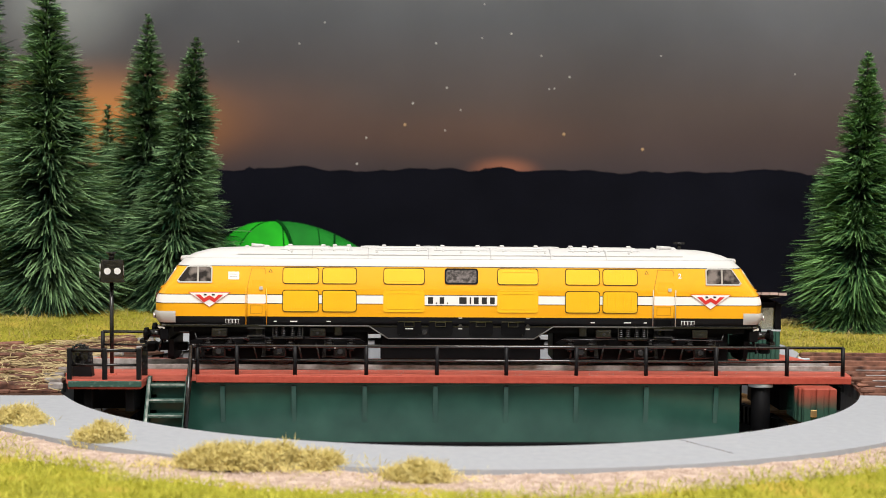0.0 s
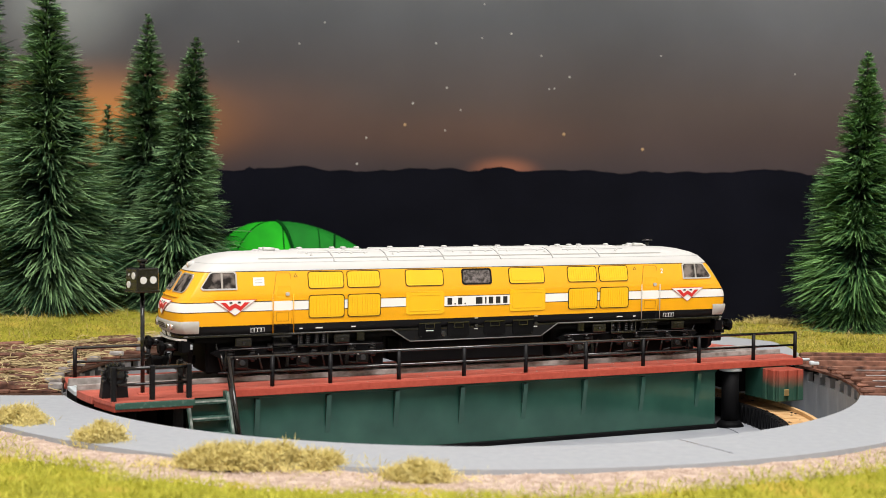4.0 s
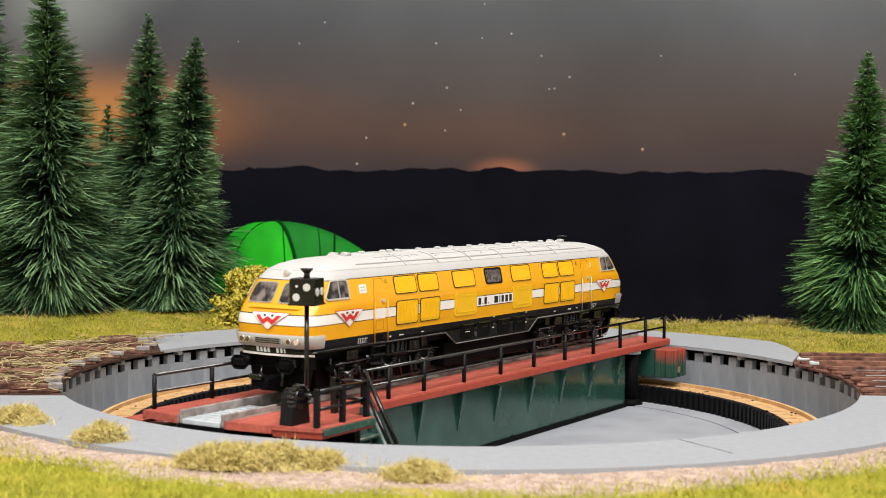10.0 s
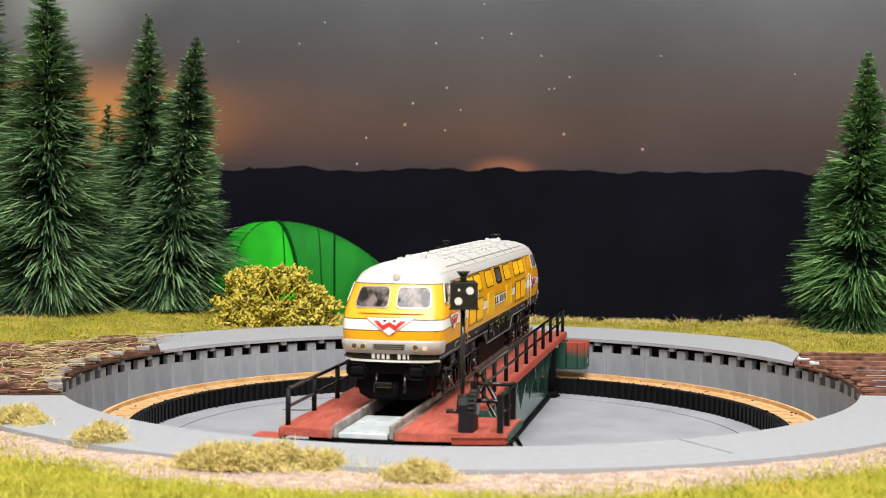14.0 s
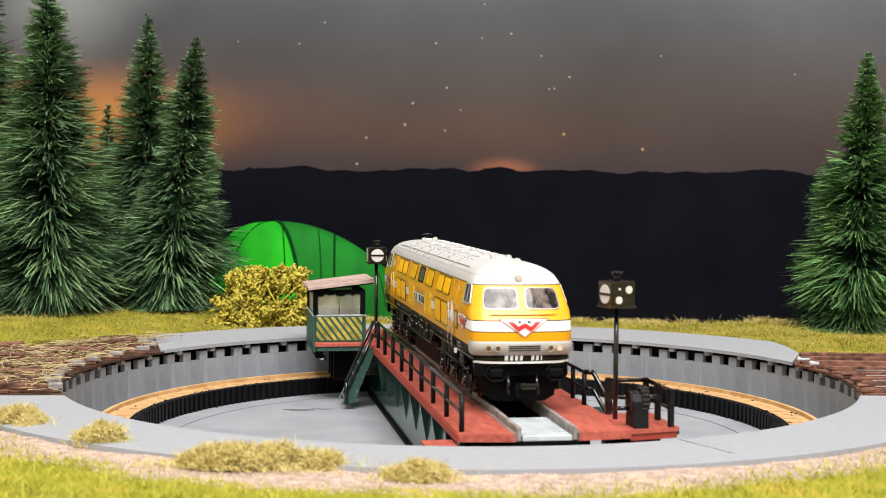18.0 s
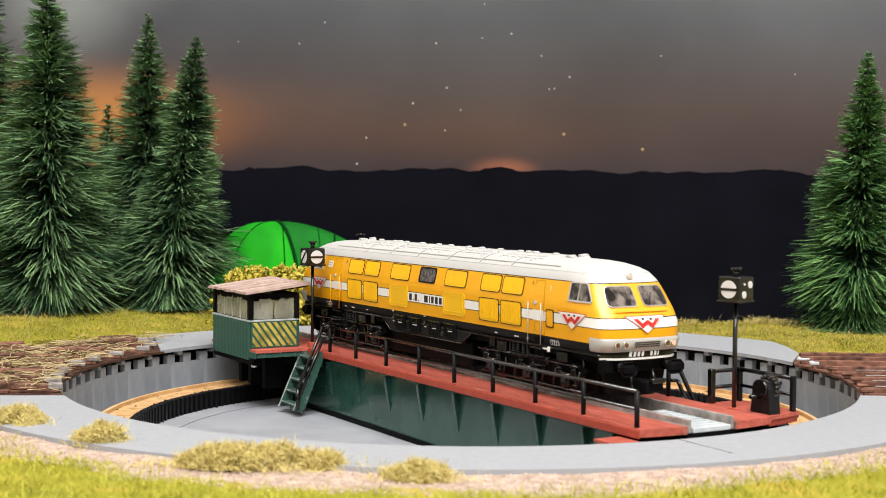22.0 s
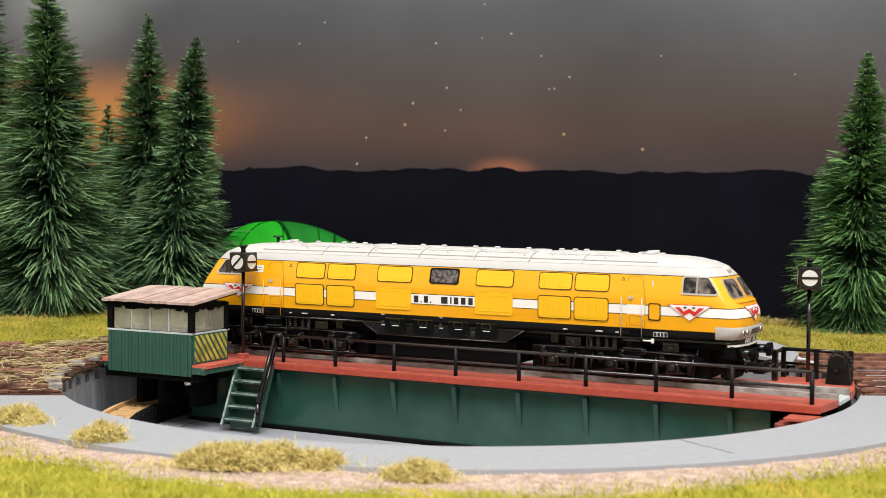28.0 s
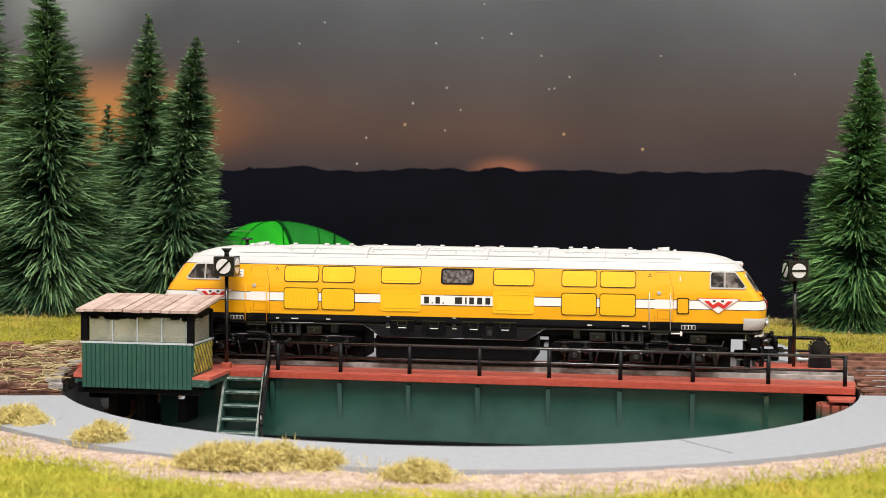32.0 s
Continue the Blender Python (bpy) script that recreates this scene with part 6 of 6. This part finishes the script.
def backdrop_material():
    """Night sky print: grey cloud, a dusk glow low down, sheen painted at the top right; the patches are (x, z, width,
    height, colour) in metres.
    """
    m = bpy.data.materials.new("printed_night_sky")
    m.use_nodes = True
    nt = m.node_tree
    b = nt.nodes["Principled BSDF"]
    b.inputs["Roughness"].default_value = 0.6
    b.inputs["Specular IOR Level"].default_value = 0.25
    tc = nt.nodes.new("ShaderNodeTexCoord")
    n = nt.nodes.new("ShaderNodeTexNoise")
    n.inputs["Scale"].default_value = 14
    n.inputs["Detail"].default_value = 7
    nt.links.new(tc.outputs["Object"], n.inputs["Vector"])
    cloud = nt.nodes.new("ShaderNodeMapRange")
    cloud.inputs["From Min"].default_value, cloud.inputs["From Max"].default_value = 0.3, 0.7
    cloud.inputs["To Min"].default_value, cloud.inputs["To Max"].default_value = 0.82, 1.18
    nt.links.new(n.outputs["Fac"], cloud.inputs["Value"])
    sep = nt.nodes.new("ShaderNodeSeparateXYZ")
    nt.links.new(tc.outputs["Object"], sep.inputs[0])
    hgt = nt.nodes.new("ShaderNodeMapRange")
    hgt.inputs["From Min"].default_value, hgt.inputs["From Max"].default_value = 0.045, 0.125
    nt.links.new(sep.outputs["Z"], hgt.inputs["Value"])
    ramp = nt.nodes.new("ShaderNodeValToRGB")
    el = ramp.color_ramp.elements
    el[0].position, el[0].color = 0.06, (0.037, 0.026, 0.028, 1)
    el[1].position, el[1].color = 1.0, (0.083, 0.088, 0.097, 1)
    for p, c in ((0.2, (0.049, 0.033, 0.031, 1)), (0.36, (0.060, 0.044, 0.040, 1)), (0.58, (0.058, 0.054, 0.057, 1)), (0.75, (0.061, 0.065, 0.073, 1))):
        el.new(p).color = c
    nt.links.new(hgt.outputs[0], ramp.inputs["Fac"])
    last = ramp.outputs[0]
    # the weak grey patch at x 0.150 paints the print's sheen into its colour
    for x, z, w, h, col in ((-0.142, 0.066, 0.082, 0.030, (0.34, 0.120, 0.006)), (-0.085, 0.070, 0.075, 0.024, (0.026, 0.007, 0.0)), (0.016, 0.0490, 0.019, 0.0075, (0.20, 0.062, 0.022)), (0.0, 0.062, 0.09, 0.016, (0.022, 0.007, 0.0)),
                            (0.150, 0.108, 0.130, 0.055, (0.022, 0.022, 0.025)), (-0.148, 0.112, 0.040, 0.034, (0.12, 0.128, 0.122)), (-0.118, 0.122, 0.022, 0.022, (0.05, 0.053, 0.053))):
        sub = nt.nodes.new("ShaderNodeVectorMath")
        sub.operation = "SUBTRACT"
        nt.links.new(tc.outputs["Object"], sub.inputs[0])
        sub.inputs[1].default_value = (x, Y_BACK * MM, z)
        mul = nt.nodes.new("ShaderNodeVectorMath")
        mul.operation = "MULTIPLY"
        nt.links.new(sub.outputs[0], mul.inputs[0])
        mul.inputs[1].default_value = (1 / w, 0, 1 / h)
        ln = nt.nodes.new("ShaderNodeVectorMath")
        ln.operation = "LENGTH"
        nt.links.new(mul.outputs[0], ln.inputs[0])
        fall = nt.nodes.new("ShaderNodeMapRange")
        fall.interpolation_type = "SMOOTHERSTEP"
        fall.inputs["From Min"].default_value, fall.inputs["From Max"].default_value = 0.0, 1.0
        fall.inputs["To Min"].default_value, fall.inputs["To Max"].default_value = 1.0, 0.0
        nt.links.new(ln.outputs["Value"], fall.inputs["Value"])
        sc = nt.nodes.new("ShaderNodeVectorMath")
        sc.operation = "SCALE"
        sc.inputs[0].default_value = col
        nt.links.new(fall.outputs[0], sc.inputs["Scale"])
        add = nt.nodes.new("ShaderNodeVectorMath")
        add.operation = "ADD"
        nt.links.new(sc.outputs[0], add.inputs[0])
        nt.links.new(last, add.inputs[1])
        last = add.outputs[0]
    fin = nt.nodes.new("ShaderNodeVectorMath")
    fin.operation = "SCALE"
    nt.links.new(last, fin.inputs[0])
    nt.links.new(cloud.outputs[0], fin.inputs["Scale"])
    nt.links.new(fin.outputs[0], b.inputs["Base Color"])
    return m


def build_backdrop():
    sky = thing("backdrop", "printed night-sky backdrop with dusk glow over dark hills", "backdrop", kind="structure",
                data=mesh_of("backdrop", cube(-420, 420, Y_BACK, Y_BACK + 4, -17, 330), backdrop_material()))
    dark = paint("printed_dark_hills", (0.0048, 0.0051, 0.0085), 0.6, vary=0.25, grain=60, stain=10, bump=0.0, spec=0.02)
    vs, fs = [], []
    nx = 420
    for k in range(nx):
        x = -420 + 840 * k / (nx - 1)
        top = 49.4 + 1.9 * noise.noise((x * 0.04, 0, 5)) + 1.2 * noise.noise((x * 0.11, 0, 9)) + 0.7 * noise.noise((x * 0.6, 0, 2)) + 0.4 * noise.noise((x * 1.9, 0, 4))
        vs += [(x, Y_BACK - 0.25, -16), (x, Y_BACK - 0.25, top), (x, Y_BACK, top), (x, Y_BACK, -16)]
    for k in range(nx - 1):
        a = 4 * k
        fs += [(a, a + 4, a + 5, a + 1), (a + 1, a + 5, a + 6, a + 2)]
    part("hills", raw_mesh("hills", vs, fs, dark), None, sky, "dark wooded hills printed on the backdrop")
    glow = paint("printed_star", (0.40, 0.39, 0.37), 0.5, vary=0.1, bump=0.0)
    gold = paint("printed_yellow_star", (0.36, 0.23, 0.11), 0.5, vary=0.1, bump=0.0)
    stars = ((-51, 103.9), (-9.5, 96.4), (7.6, 98.4), (29.7, 92), (40.3, 84.2), (74.2, 92.3), (124, 85.8), (-5.4, 79.9), (32.8, 79.7), (34.7, 79.9), (-18, 74.1), (-20.9, 66.1), (-5.9, 64.1),
             (-35.4, 61.1), (38.4, 62.9), (67.8, 57.5), (-38.8, 51.4), (-83.3, 96.6), (-60.5, 95.9), (18.5, 100.1), (8.4, 110.9), (-0.2, 71.7))
    for k, (x, z) in enumerate(stars):
        big = (x, z) in ((-20.9, 66.1), (38.4, 62.9), (67.8, 57.5))
        r = 0.62 if big else (0.34, 0.42, 0.3)[k % 3]
        part("star", rod(bmesh.new(), (x, Y_BACK - 0.12, z), (x, Y_BACK, z), r * 0.6, r, 12), gold if big else glow, sky)


def build_tent():
    """Bright green dome tent of the print, in relief before the backdrop, in cloth panels with dark seams."""
    tent = thing("tent", "printed bright green dome tent with dark seams, built in relief before the hills", "tent")
    xc, yb, top, left, right = -67.1, 201.0, 29.7, 33.0, 53.0
    tent.location = (xc * MM, yb * MM, 0)
    base = -1.0

    def surf(u, v, d):
        q = abs(u) / (left if u < 0 else right)
        zt = base + (top - base) * max(0.0, 1 - (q ** 3.2 if u < 0 else q ** 2))
        b = math.sin(min(1.0, v) * math.pi / 2)
        d += 0.35 * noise.noise((u * 0.16 + 3.0, v * 3.0, 1.0)) + 0.2 * noise.noise((u * 0.5, v * 2.0, 5.0))
        return (u, -(13.0 + d) * math.sqrt(max(0.0, 1 - q * q)) * math.cos(v * math.pi / 2) ** 0.8 - 0.1, base + (zt - base) * b)

    def seam(v, u_top, u_low):
        return u_low + (u_top - u_low) * v ** 1.6
    lines = ((-32.9, -32.9), (-1.5, 9.5), (20.5, 21.5), (52.9, 52.9))
    # the tent's inner light is put into the panel colours: bright left, darker right
    dark = two_tone("unlit_green_tent_cloth", (0.001, 0.085, 0.006), (0.003, 0.165, 0.010), 0.8, 60, 0.35, 0.65, 0.3, stretch=(1, 1, 0.35))
    for i, ((t0, l0), (t1, l1)) in enumerate(zip(lines, lines[1:])):
        vs, fs = [], []
        nu, nv = 14, 14
        for a in range(nu + 1):
            for c in range(-1, nv + 1):
                v = max(0, c) / nv
                u0, u1 = seam(v, t0, l0), seam(v, t1, l1)
                p = surf(u0 + (u1 - u0) * a / nu, v, 0.0)
                vs.append(p if c >= 0 else (p[0], p[1] * 1.05, -13.5))
        for a in range(nu):
            for c in range(nv + 1):
                k = a * (nv + 2) + c
                fs.append((k, k + nv + 2, k + nv + 3, k + 1))
        part("cloth_panel", raw_mesh("cloth_panel", vs, fs, TENT if i == 0 else dark, True), None, tent, "green cloth panel coloured bright as if lit from inside" if i == 0 else "green cloth panel coloured darker, away from the inner light")
    # two thicker seams, then four thin dark rods drawn for creases
    for (t, l), r in ((lines[1], 0.7), (lines[2], 0.4), ((0.5, 4.0), 0.22), ((-3.5, -20.0), 0.2), ((14.0, 17.0), 0.2), ((33.0, 40.0), 0.2)):
        bm = bmesh.new()
        prev = None
        for c in range(49):
            v = 0.97 * c / 48
            p = surf(seam(v, t, l), v, 0.25)
            if prev:
                rod(bm, prev, p, r, r, 6)
            prev = p
        part("seam", bm, TENTSEAM, tent, "dark line along the tent cloth")


build_backdrop()
build_tent()


def motions():
    for ob in (bridge, loco):
        walk(ob, [(t, pose(0, 0, 0, 0, 0, a)) for t, a in TURN])


motions()
